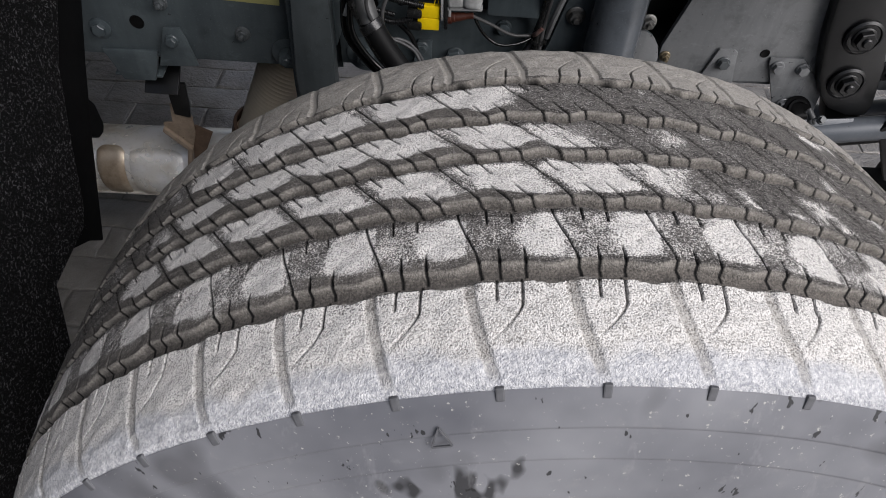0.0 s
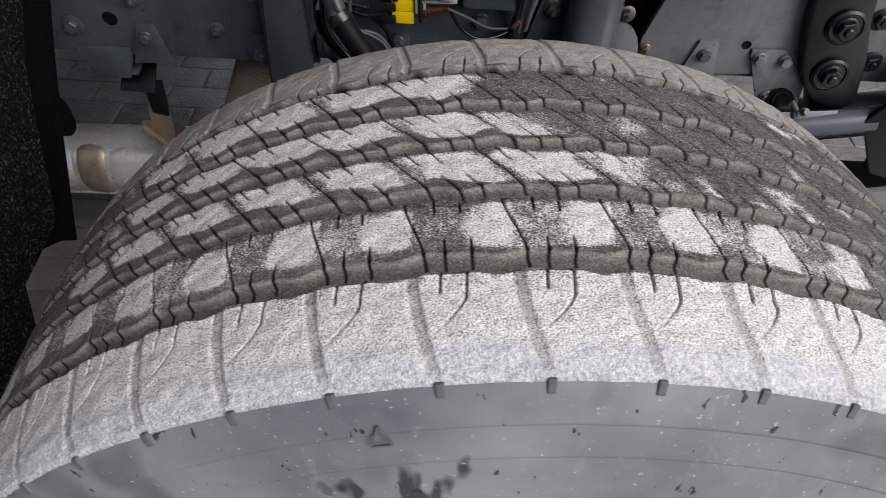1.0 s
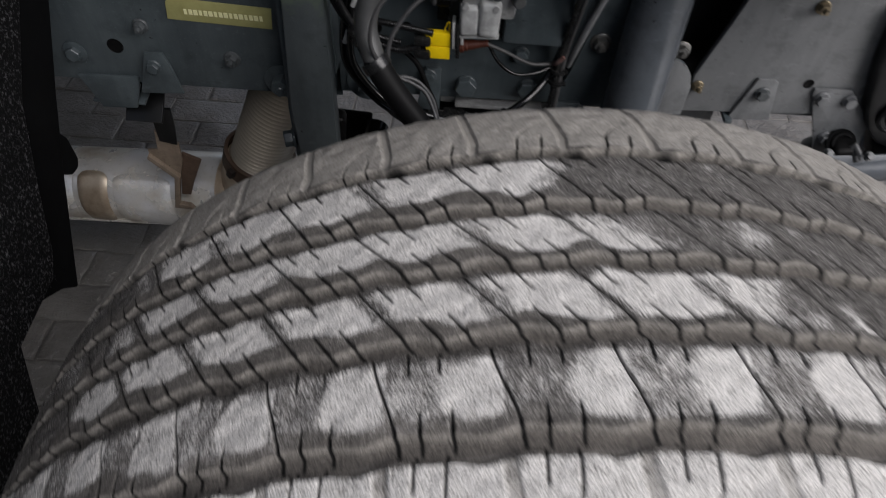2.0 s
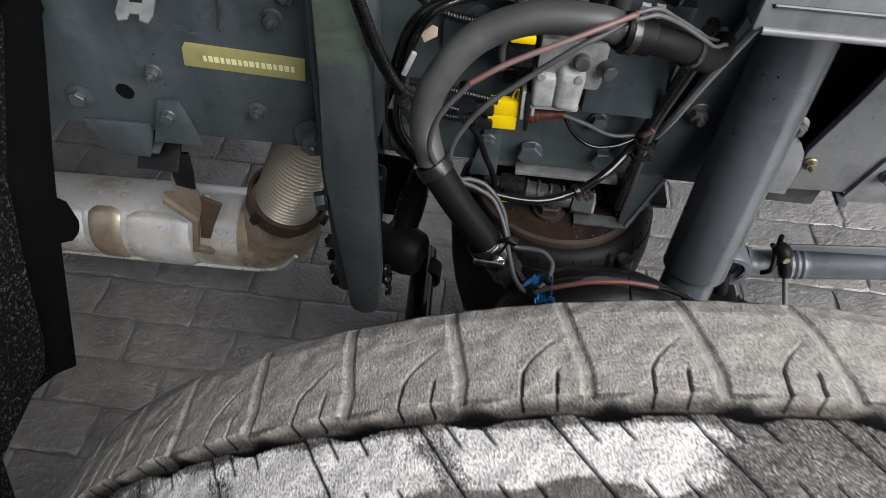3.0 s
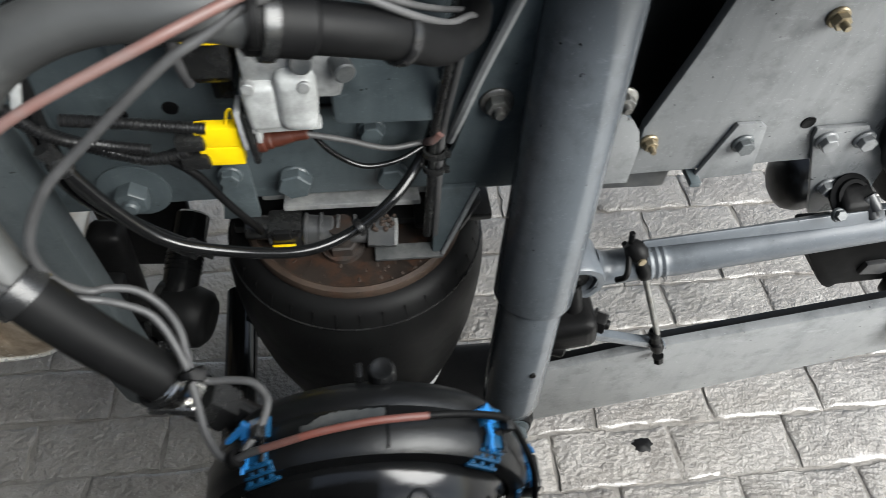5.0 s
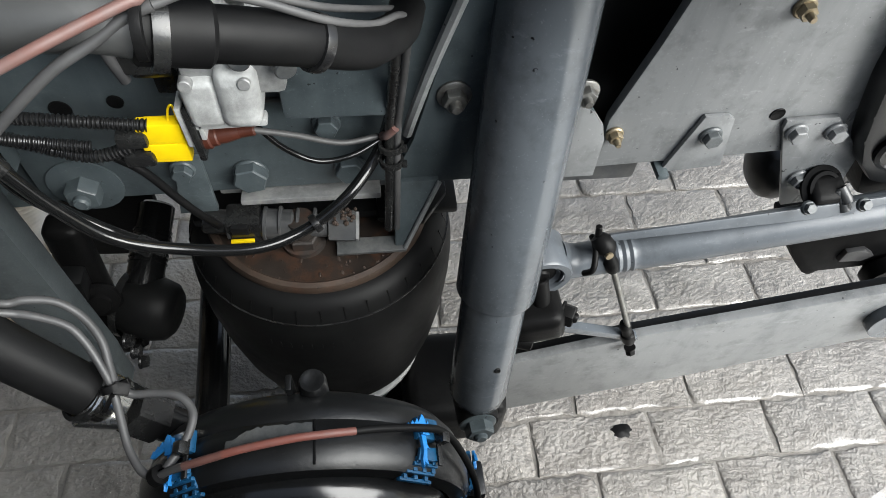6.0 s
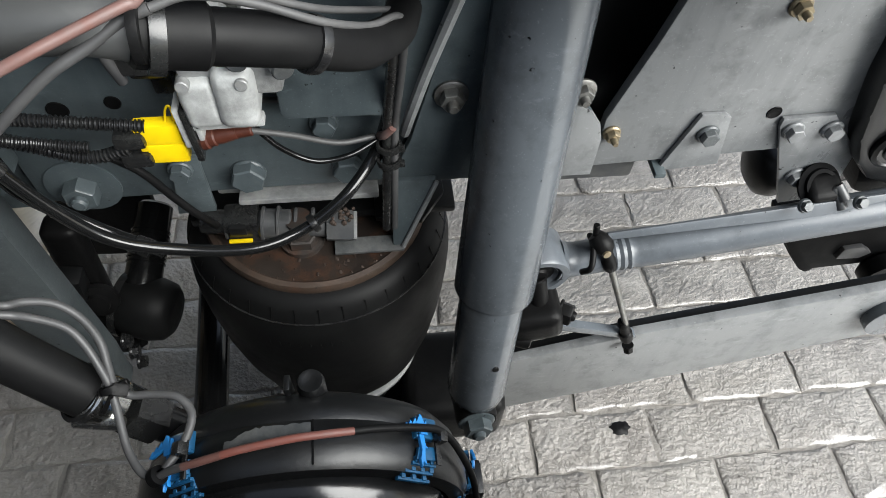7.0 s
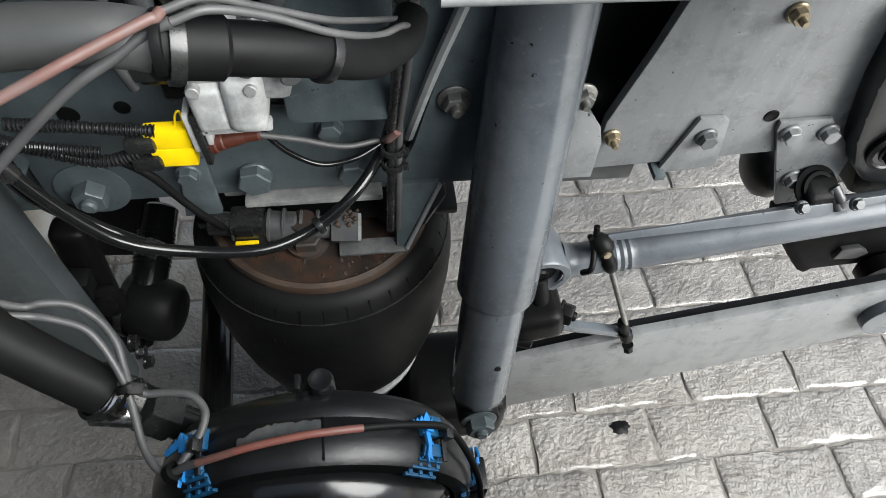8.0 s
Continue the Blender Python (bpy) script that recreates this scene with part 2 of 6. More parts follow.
    # shade inside the sipes and on the far groove's floor, painted as near-black
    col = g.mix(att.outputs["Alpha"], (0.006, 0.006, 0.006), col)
    return g.done(col, 0.88, 0.0, g.math("ADD", g.math("ADD", g.math("MULTIPLY", grit, 0.9), g.math("MULTIPLY", scrape, 0.6)), g.math("MULTIPLY", crumb, 0.6)), 0.8, 0.0014, 0.25)


def mat_sidewall():
    g = Graph("grey_sidewall_rubber")
    uv = g.coords("UV")
    v = g.coords()
    haze = g.noise(v, 7.0, 4.0, 0.6)
    scuff = g.noise(v, 60.0, 5.0, 0.7)
    wet = g.noise(uv, 17.0, 3.0, 0.55, (1.0, 0.55, 1.0))
    spat = g.noise(v, 240.0, 3.0, 0.7)
    col = g.mix(g.step(haze, 0.30, 0.70), (0.118, 0.122, 0.138), (0.270, 0.274, 0.290))
    col = g.mix(g.math("MULTIPLY", g.step(scuff, 0.58, 0.72), 0.35), col, (0.30, 0.30, 0.30))
    col = g.mix(g.math("MULTIPLY", g.step(wet, 0.635, 0.66), 0.85), col, (0.02, 0.02, 0.021))
    stain = g.noise(uv, 11.0, 2.0, 0.5, (1.0, 0.7, 1.0))
    col = g.mix(g.math("MULTIPLY", g.step(stain, 0.60, 0.66), 0.5), col, (0.055, 0.055, 0.06))
    rub = g.noise(v, 26.0, 5.0, 0.75, (1.0, 1.0, 0.3))
    col = g.mix(g.math("MULTIPLY", g.step(rub, 0.60, 0.72), 0.4), col, (0.36, 0.36, 0.37))
    drop = g.noise(uv, 80.0, 3.0, 0.65, (1.0, 0.45, 1.0))
    col = g.mix(g.math("MULTIPLY", g.step(drop, 0.652, 0.672), 0.9), col, (0.02, 0.02, 0.021))
    col = g.mix(g.math("MULTIPLY", g.step(spat, 0.665, 0.70), 0.85), col, (0.5, 0.49, 0.46))
    return g.done(col, 0.55, 0.0, scuff, 0.15, 0.001, 0.4)


M_TREAD, M_SIDE = mat_tread(), mat_sidewall()


def mat_paver():
    """Damp, worn concrete: dull brown-grey, lumpy, with gravel showing and a wet sheen."""
    g = Graph("weathered_paver")
    v = g.node("NewGeometry").outputs["Position"]
    rnd = g.node("ObjectInfo").outputs["Random"]
    isl = g.node("NewGeometry").outputs["Random Per Island"]
    big = g.noise(v, 3.0, 4.0)
    mid = g.noise(v, 22.0, 6.0, 0.68)
    fine = g.noise(v, 190.0, 4.0, 0.75)
    base = g.mix(g.math("FRACT", g.math("ADD", rnd, isl)), (0.135, 0.121, 0.107), (0.215, 0.199, 0.179))
    col = g.mix(g.math("MULTIPLY", g.step(mid, 0.42, 0.7), 0.5), base, (0.34, 0.320, 0.293))
    col = g.mix(g.math("MULTIPLY", g.step(big, 0.45, 0.75), 0.4), col, (0.088, 0.077, 0.066))
    col = g.mix(g.math("MULTIPLY", g.step(fine, 0.6, 0.7), 0.45), col, (0.070, 0.064, 0.058))
    col = g.mix(g.math("MULTIPLY", g.step(g.noise(v, 9.0, 5.0, 0.65), 0.42, 0.66), 0.6), col, (0.30, 0.282, 0.256))
    grit = g.noise(v, 330.0, 2.0, 0.5)
    col = g.mix(g.math("MULTIPLY", g.step(grit, 0.70, 0.74), 0.7), col, (0.55, 0.54, 0.51))
    lump = g.math("ADD", g.math("MULTIPLY", g.noise(v, 62.0, 2.0, 0.5), 0.6), g.math("MULTIPLY", g.noise(v, 125.0, 2.0, 0.55), 0.55))
    h = g.math("ADD", g.math("ADD", g.math("MULTIPLY", mid, 0.42), g.math("MULTIPLY", lump, 0.55)), g.math("MULTIPLY", fine, 0.20))
    g.bsdf.inputs["Coat Weight"].default_value, g.bsdf.inputs["Coat Roughness"].default_value = 1.0, 0.17
    return g.done(col, g.math("ADD", g.math("MULTIPLY", mid, 0.25), 0.28), 0.0, h, 0.8, 0.020, 0.7)


def mat_sand():
    g = Graph("joint_sand")
    v = g.node("NewGeometry").outputs["Position"]
    n = g.noise(v, 60.0, 6.0, 0.7)
    col = g.mix(n, (0.055, 0.049, 0.043), (0.25, 0.233, 0.21))
    col = g.mix(g.math("MULTIPLY", g.step(g.noise(v, 9.0, 5.0, 0.65), 0.42, 0.66), 0.6), col, (0.22, 0.206, 0.186))
    return g.done(col, 0.5, 0.0, n, 0.8, 0.006)


def mat_flap():
    g = Graph("black_spray_flap_bristle")
    v = g.coords()
    n = g.noise(v, 260.0, 4.0, 0.75)
    big = g.noise(v, 30.0, 3.0)
    col = g.mix(g.step(n, 0.54, 0.63), (0.007, 0.007, 0.008), (0.22, 0.22, 0.23))
    return g.done(g.mix(g.step(big, 0.4, 0.75), col, (0.006, 0.006, 0.0065)), 0.75, 0.0, n, 1.0, 0.02, 0.12)


M_PAVER, M_SAND, M_FLAP = mat_paver(), mat_sand(), mat_flap()


# ---- builders ----
def thing(name, label, category, at=(0, 0, 0), group="", kind=""):
    ob = new(name)
    ob.empty_display_size = 0.02
    ob.location = at
    return tagged(ob, label, category, group, kind)


def link_mesh(name, bm, material, parent, label="", smooth=True):
    me = bpy.data.meshes.new(name)
    bmesh.ops.recalc_face_normals(bm, faces=bm.faces)
    bm.to_mesh(me)
    bm.free()
    for m in (material if isinstance(material, tuple) else (material,)):
        me.materials.append(m)
    if smooth:
        me.shade_smooth()
        me.set_sharp_from_angle(angle=radians(38))
    ob = new(name, me)
    if parent is not None:
        ob.parent = parent
        if parent.parent is None:
            ob.matrix_parent_inverse = Matrix.Translation(-root_place(parent))
    if label:
        tagged(ob, label)
    return ob


def root_place(ob):
    p = Vector(ob.location)
    while ob.parent is not None:
        ob = ob.parent
        p = Vector(ob.location)
    return p if ob.type == "EMPTY" else Vector((0, 0, 0))


def part(name, bm, material, parent, label=""):
    return link_mesh(name, bm, material, parent, label)


def box(size, m, bevel=0.0015, segs=2, bm=None):
    bm = bm or bmesh.new()
    made = bmesh.ops.create_cube(bm, size=1.0)["verts"]
    bmesh.ops.scale(bm, vec=size, verts=made)
    if bevel:
        edges = list({e for v in made for e in v.link_edges})
        made = [v for v in made]
        out = bmesh.ops.bevel(bm, geom=edges, offset=bevel, segments=segs, affect="EDGES", profile=0.6)
        made = list({v for f in out["faces"] for v in f.verts} | {v for v in made if v.is_valid})
    bmesh.ops.transform(bm, matrix=m, verts=made)
    return bm


def at(x, y, z, rx=0, ry=0, rz=0):
    return pose(x, y, z, rx, ry, rz)


def slab(outline, thick, m, bevel=0.0012, bm=None):
    """A plate: outline in its own xy plane, thickness along +z, then placed by m."""
    bm = bm or bmesh.new()
    bottom = [bm.verts.new((x, y, 0)) for x, y in outline]
    face = bm.faces.new(bottom)
    out = bmesh.ops.extrude_face_region(bm, geom=[face])["geom"]
    top = [g for g in out if isinstance(g, bmesh.types.BMVert)]
    bmesh.ops.translate(bm, vec=(0, 0, thick), verts=top)
    made = bottom + top
    if bevel:
        edges = list({e for v in made for e in v.link_edges})
        res = bmesh.ops.bevel(bm, geom=edges, offset=bevel, segments=2, affect="EDGES", profile=0.6)
        made = list({v for f in res["faces"] for v in f.verts} | {v for v in made if v.is_valid})
    bmesh.ops.transform(bm, matrix=m, verts=list(set(made)))
    return bm


WALL = Matrix(((1, 0, 0, 0), (0, 0, -1, 0), (0, 1, 0, 0), (0, 0, 0, 1)))  # plate xy -> world xz, thickness to -y


def wall_plate(outline, y_front, thick, bevel=0.0012, bm=None):
    """A plate in the upright plane along the truck; its outer face lies at y_front."""
    return slab(outline, thick, Matrix.Translation((0, y_front + thick, 0)) @ WALL, bevel, bm)


def arc(cx, cy, r, a0, a1, n):
    return [(cx + r * math.cos(radians(a0 + (a1 - a0) * i / n)), cy + r * math.sin(radians(a0 + (a1 - a0) * i / n))) for i in range(n + 1)]


def axis_frame(p, q):
    d = (Vector(q) - Vector(p)).normalized()
    return Matrix.Translation(p) @ d.to_track_quat("Z", "Y").to_matrix().to_4x4()


def lathe(profile, m, segs=48, bm=None, wobble=None):
    """Revolve (radius, height) pairs about the local z axis; radius 0 closes an end."""
    bm = bm or bmesh.new()
    rings = []
    for r, h in profile:
        if r <= 1e-6:
            rings.append([bm.verts.new(m @ Vector((0, 0, h)))])
        else:
            ring = []
            for i in range(segs):
                a = 2 * math.pi * i / segs
                k = r + (wobble(a, h) if wobble else 0.0)
                ring.append(bm.verts.new(m @ Vector((k * math.cos(a), k * math.sin(a), h))))
            rings.append(ring)
    for a, b in zip(rings, rings[1:]):
        for i in range(segs):
            j = (i + 1) % segs
            if len(a) == 1 and len(b) == 1:
                continue
            if len(a) == 1:
                bm.faces.new((a[0], b[i], b[j]))
            elif len(b) == 1:
                bm.faces.new((a[i], b[0], a[j]))
            else:
                bm.faces.new((a[i], b[i], b[j], a[j]))
    return bm


def rod(p, q, r, segs=24, bm=None, bevel=0.0):
    h = (Vector(q) - Vector(p)).length
    b = bevel or min(r * 0.15, h * 0.2)
    return lathe([(0, 0), (r - b, 0), (r, b), (r, h - b), (r - b, h), (0, h)], axis_frame(p, q), segs, bm)


def smooth_path(points, per=8):
    pts = [Vector(p) for p in points]
    pts = [pts[0] * 2 - pts[1]] + pts + [pts[-1] * 2 - pts[-2]]
    out = []
    for i in range(1, len(pts) - 2):
        a, b, c, d = pts[i - 1:i + 3]
        for k in range(per):
            t = k / per
            out.append(0.5 * ((2 * b) + (c - a) * t + (2 * a - 5 * b + 4 * c - d) * t * t + (3 * b - a - 3 * c + d) * t ** 3))
    out.append(pts[-2])
    return out


def tube(points, radius, segs=14, per=8, bm=None, ribs=0.0, pitch=0.004):
    """A round hose along a smooth line; ribs gives a corrugated conduit."""
    bm = bm or bmesh.new()
    line = smooth_path(points, per)
    if ribs:
        dense, acc = [], 0.0
        for a, b in zip(line, line[1:]):
            n = max(1, int((b - a).length / (pitch / 4)))
            dense += [a.lerp(b, k / n) for k in range(n)]
        line = dense + [line[-1]]
    up = Vector((0.13, 0.31, 0.94)).normalized()
    rings, run = [], 0.0
    for i, p in enumerate(line):
        d = (line[min(i + 1, len(line) - 1)] - line[max(i - 1, 0)]).normalized()
        side = d.cross(up)
        if side.length < 0.05:
            side = d.cross(Vector((1, 0, 0)))
        side.normalize()
        up = side.cross(d).normalized()
        if i:
            run += (p - line[i - 1]).length
        r = radius(i / (len(line) - 1)) if callable(radius) else radius
        if ribs:
            r += ribs * (1 if (run % pitch) < pitch * 0.55 else -1)
        rings.append([bm.verts.new(p + (side * math.cos(2 * math.pi * k / segs) + up * math.sin(2 * math.pi * k / segs)) * r) for k in range(segs)])
    for a, b in zip(rings, rings[1:]):
        for k in range(segs):
            j = (k + 1) % segs
            bm.faces.new((a[k], b[k], b[j], a[j]))
    bm.faces.new(rings[0])
    bm.faces.new(list(reversed(rings[-1])))
    return bm


def hexagon(af, h, m, bm=None, chamfer=0.12):
    """A hexagon head along local z, across flats af."""
    r = af / math.sqrt(3)
    return lathe([(0, 0), (r, 0), (r, h * (1 - chamfer)), (r * 0.9, h), (0, h)], m, 6, bm)


def bolt(parent, x, y, z, af=0.019, head=0.010, stud=0.0, washer=0.5, mat=None, turn=0.0, towards=(0, -1, 0), name="bolt"):
    """A hexagon bolt on an upright plate, with flange washer and, where a nut is meant, a stud end."""
    mat = mat or M_BOLTP
    p = Vector((x, y, z))
    m = axis_frame(p, p + Vector(towards)) @ pose(0, 0, 0, 0, 0, turn)
    w = 0.003
    bm = lathe([(0, 0), (af * (0.5 + washer * 0.5), 0), (af * (0.5 + washer * 0.5), w * 0.6), (af * (0.48 + washer * 0.35), w), (0, w)], m, 24)
    hexagon(af, head, m @ Matrix.Translation((0, 0, w * 0.8)), bm)
    if stud:
        lathe([(af * 0.27, head), (af * 0.27, head + stud), (af * 0.2, head + stud + 0.002), (0, head + stud + 0.002)], m, 12, bm)
    return part(name, bm, mat, parent)


# ---- the wheel ----
CX, CY, CZ, R = 0.099, -0.520, 0.459, 0.485
PITCHES = 54
PITCH = 2 * math.pi / PITCHES
ARC = PITCH * R
GROOVES = ((-0.094, 0.0108), (-0.043, 0.0085), (0.001, 0.0080), (0.043, 0.0085), (0.092, 0.0085))
DEEP = (0.0062, 0.0066, 0.0066, 0.0070, 0.0105)
PHASE = 0.29


def crown(s):
    """Radius of the bare carcass across the tread and over the shoulders."""
    a = np.abs(s)
    return np.interp(a, [0, 0.06, 0.10, 0.13, 0.145, 0.155, 0.163, 0.172, 0.181, 0.185, 0.186],
                     [R, R - 0.001, R - 0.004, R - 0.008, R - 0.011, R - 0.016, R - 0.027, R - 0.056, R - 0.095, R - 0.125, R - 0.15])


def wrap(p):
    return (p + 0.5) % 1.0 - 0.5


def band(d, w, soft):
    return np.clip((w / 2 - np.abs(d)) / soft + 0.5, 0, 1)


def groove_zig(ph, k):
    """How far the k-th groove wanders sideways along a pitch."""
    return 0.0016 * np.sin(2 * np.pi * (ph + 0.23 * k)) + 0.0008 * np.sin(4 * np.pi * (ph + 0.4 * k))


def tread_cut(s, th, sipes=True):
    """Depth cut into the tread at lateral place s and angle th: zigzag grooves, sipes through the ribs, shoulder slots."""
    ph = th / PITCH + PHASE - (0.069 * s - 0.0021) / ARC
    groove, cut = np.zeros_like(s), np.zeros_like(s)
    for k, (c, w) in enumerate(GROOVES):
        g = band(s - c - groove_zig(ph, k), w, 0.0020)
        cut = np.maximum(cut, DEEP[k] * g)
        groove = np.maximum(groove, g)
    slot = np.zeros_like(s)
    # shallow curved slots over both shoulders, one a pitch
    near = s < -0.094
    out = np.clip((-s - 0.100) / 0.055, 0, 1.2)
    line = wrap(ph - (0.02 + 0.25 * out ** 1.5)) * ARC
    slot = np.where(near & (s > -0.156), band(line, 0.0066, 0.002) * np.clip((0.156 + s) / 0.006, 0, 1), slot)
    far = s > 0.096
    outf = np.clip((s - 0.099) / 0.05, 0, 1.2)
    line = wrap(ph - 0.645 + 0.24 * np.clip(outf - 0.2, 0, 1)) * ARC
    slot = np.where(far & (s < 0.156), band(line, 0.0054, 0.002), slot)
    cut = np.maximum(cut, np.where(s < 0, 0.0011, 0.0016) * slot)
    if not sipes:
        return cut, groove, slot, np.zeros_like(s)
    thin = np.zeros_like(s)
    tilt = (0.10, 0.85, 0.95, 0.75)
    for i in range(4):
        a, b = GROOVES[i][0], GROOVES[i + 1][0]
        mid, half = (a + b) / 2, (b - a) / 2
        inside = np.abs(s - mid) < half
        q = (s - mid) / ARC
        bend = 0.10 * np.sin((s - mid) / half * 1.5)
        flank = np.clip((a + 0.0125 - s) / 0.003, 0, 1)
        full = band(wrap(ph + 0.13 * i + tilt[i] * q + bend * (i == 0)) * ARC, 0.0011 + 0.0009 * flank, 0.0010)
        thin = np.where(inside, np.maximum(thin, full), thin)
        for j, off in enumerate((0.29, 0.55)):
            low = band(wrap(ph + 0.13 * i + tilt[i] * q - off) * ARC, 0.0010 + 0.0008 * flank, 0.0010) * np.clip((a + 0.0185 - s) / 0.002, 0, 1)
            top = band(wrap(ph + 0.13 * i + tilt[i] * q - off + 0.08) * ARC, 0.0010, 0.0010) * np.clip((s - (b - 0.0165)) / 0.002, 0, 1)
            thin = np.where(inside, np.maximum(thin, np.maximum(low, top)), thin)
    # short sipes let into the shoulders from the outer grooves, the second one trailing off in a hook
    one = band(wrap(ph - 0.29) * ARC, 0.0014, 0.0010) * np.clip((s + 0.1125) / 0.002, 0, 1)
    hook = np.clip((-s - 0.114) / 0.022, 0, 1)
    two = band(wrap(ph - 0.54 + 0.32 * hook ** 1.5) * ARC, 0.0014 - 0.0006 * hook, 0.0010) * np.clip((s + 0.136) / 0.003, 0, 1) * (1 - 0.7 * hook)
    thin = np.where(near, np.maximum(one, two), thin)
    one = band(wrap(ph - 0.405) * ARC, 0.0013, 0.0010) * np.clip((0.1125 - s) / 0.002, 0, 1)
    hook = np.clip((s - 0.110) / 0.020, 0, 1)
    two = band(wrap(ph - 0.135 - 0.28 * hook ** 1.5) * ARC, 0.0013 - 0.0005 * hook, 0.0010) * np.clip((0.131 - s) / 0.003, 0, 1) * (1 - 0.6 * hook)
    thin = np.where(far, np.maximum(one, two), thin)
    return np.maximum(cut, 0.0018 * thin), groove, slot, thin


def grid_mesh(name, X, Y, Z, U, V, colors, material, parent, label=""):
    rows, cols = X.shape
    idx = np.arange(rows * cols).reshape(rows, cols)
    quads = np.stack([idx[:-1, :-1], idx[:-1, 1:], idx[1:, 1:], idx[1:, :-1]], -1).reshape(-1, 4)
    me = bpy.data.meshes.new(name)
    me.from_pydata(np.stack([X, Y, Z], -1).reshape(-1, 3).tolist(), [], quads.tolist())
    uv = me.uv_layers.new(name="UVMap")
    uv.data.foreach_set("uv", np.stack([U, V], -1).reshape(-1, 2)[quads.reshape(-1)].astype(np.float32).ravel())
    if colors is not None:
        at_ = me.color_attributes.new("zone", "FLOAT_COLOR", "POINT")
        at_.data.foreach_set("color", colors.reshape(-1, 4).astype(np.float32).ravel())
    me.materials.append(material)
    me.shade_smooth()
    me.set_sharp_from_angle(angle=radians(40))
    ob = new(name, me)
    ob.parent = parent
    ob.matrix_parent_inverse = Matrix.Translation(-Vector(parent.location))
    if label:
        tagged(ob, label)
    return ob


def lattice(u, v, seed):
    """Smooth value noise on a plane, 0 to 1."""
    iu, iv = np.floor(u).astype(np.int64), np.floor(v).astype(np.int64)
    fu, fv = u - iu, v - iv
    fu, fv = fu * fu * (3 - 2 * fu), fv * fv * (3 - 2 * fv)

    def h(a, b):
        return np.modf(np.abs(np.sin(a * 127.1 + b * 311.7 + seed * 74.7) * 43758.5453))[0]
    return (h(iu, iv) * (1 - fu) + h(iu + 1, iv) * fu) * (1 - fv) + (h(iu, iv + 1) * (1 - fu) + h(iu + 1, iv + 1) * fu) * fv


def mud_cover(s, th):
    """How much dried mud lies at a place: rib tops keep it in their middles, more of it ahead of the crown; the shoulders are caked."""
    u, deg = th * R, np.degrees(th)
    ph = (th / PITCH + PHASE - (0.069 * s - 0.0021) / ARC) % 1.0
    edge = np.full_like(s, 1.0)
    for c, w in GROOVES:
        edge = np.minimum(edge, np.abs(s - c) - w / 2)
    n1 = lattice(u / 0.030, s / 0.016, 1) * 0.6 + lattice(u / 0.011, s / 0.007, 2) * 0.4
    n2 = lattice(u / 0.13, s / 0.05, 3)
    n3 = lattice(u / 0.07, s / 0.03, 4)
    ends = np.where(s < 0.001, 4.0, np.where(s < 0.043, -1.5, -4.0))
    lead = np.clip((ends - deg) / 4 + (n2 - 0.5) * 2.4, 0, 1) * np.clip((deg + 41 + (n3 - 0.5) * 16) / 6, 0, 1)
    stray = np.clip((n3 - 0.66) * 7, 0, 1) * np.clip((n1 - 0.35) * 4, 0, 1)
    inner = 0.24 - 0.10 * np.clip((deg - 8) / 10, 0, 1) + 0.72 * lead + 0.42 * stray * (1 - lead) * (deg > -30)
    near_edge = np.full_like(s, 1.0)
    for k, (c, w) in enumerate(GROOVES):
        zig = groove_zig(ph, k)
        near_edge = np.where(s > c + zig, np.minimum(near_edge, s - c - zig - w / 2), near_edge)
    margin = np.clip((near_edge - 0.0042 - 0.0050 * np.clip((-4 - deg) / 8, 0, 1) + (n1 - 0.5) * 0.011) / 0.0030, 0, 1)
    for i in (1, 2, 3):
        a, b = GROOVES[i][0], GROOVES[i + 1][0]
        q = (s - (a + b) / 2) / ARC
        off = np.abs(wrap(ph + 0.13 * i + (0.10, 0.85, 0.95, 0.75)[i] * q))
        gap = np.clip((0.17 - off + (n1 - 0.5) * 0.22) / 0.10, 0, 1) * np.clip((n3 - 0.22) * 4, 0, 1)
        inner = np.where((s > a) & (s < b), inner * (1 - 0.63 * gap), inner)
    inner = 0.22 + (inner - 0.22) * margin
    oval = 1 - ((ph - 0.79) / 0.36) ** 2 - ((s + 0.0675) / 0.0195) ** 2
    blocks = np.clip(oval * 1.7 + (n1 - 0.5) * 0.9, 0, 1) * np.clip((0.985 - ph) / 0.03, 0, 1)
    rib1 = np.maximum(0.40 - 0.12 * np.clip((deg - 12) / 12, 0, 1) + (0.28 + 0.32 * lattice(u / 0.05, s / 0.05, 9)) * blocks * np.clip(0.65 + n1, 0, 1), 0.72 * np.clip((-6 - deg) / 10, 0, 1) * np.clip(oval * 3.0 + 0.55 + (n1 - 0.5) * 1.6, 0, 1))
    rib1 = 0.30 + (rib1 - 0.30) * np.clip(margin + 0.15, 0, 1)
    cover = np.where(s < -0.043, rib1, inner)
    cover = cover * np.clip((edge - 0.0014) / 0.0045 + (n1 - 0.5) * 1.2, 0.12, 1) + (n1 - 0.5) * 0.35
    near = np.clip(0.98 + (n1 - 0.5) * 0.25, 0, 1) * np.clip((0.1585 + s + (n1 - 0.5) * 0.008) / 0.006, 0, 1)
    near = near * np.where(s > -0.108, 0.62 + 0.3 * n1, 1.0)
    far = 0.50 + 0.25 * n1
    bare = np.where((s > -0.1005) & (s < 0.0985), 1 - margin, 0.0) * np.clip((-2 - deg) / 10, 0, 1)
    rim = band(near_edge - 0.0006 + (n1 - 0.5) * 0.0012, 0.0015, 0.0010) * np.where((s > -0.0905) & (s < 0.0985), 1.0, 0.0)
    return np.clip(np.where(s < -0.1005, near, np.where(s > 0.0985, far, cover)), 0, 1), bare, rim


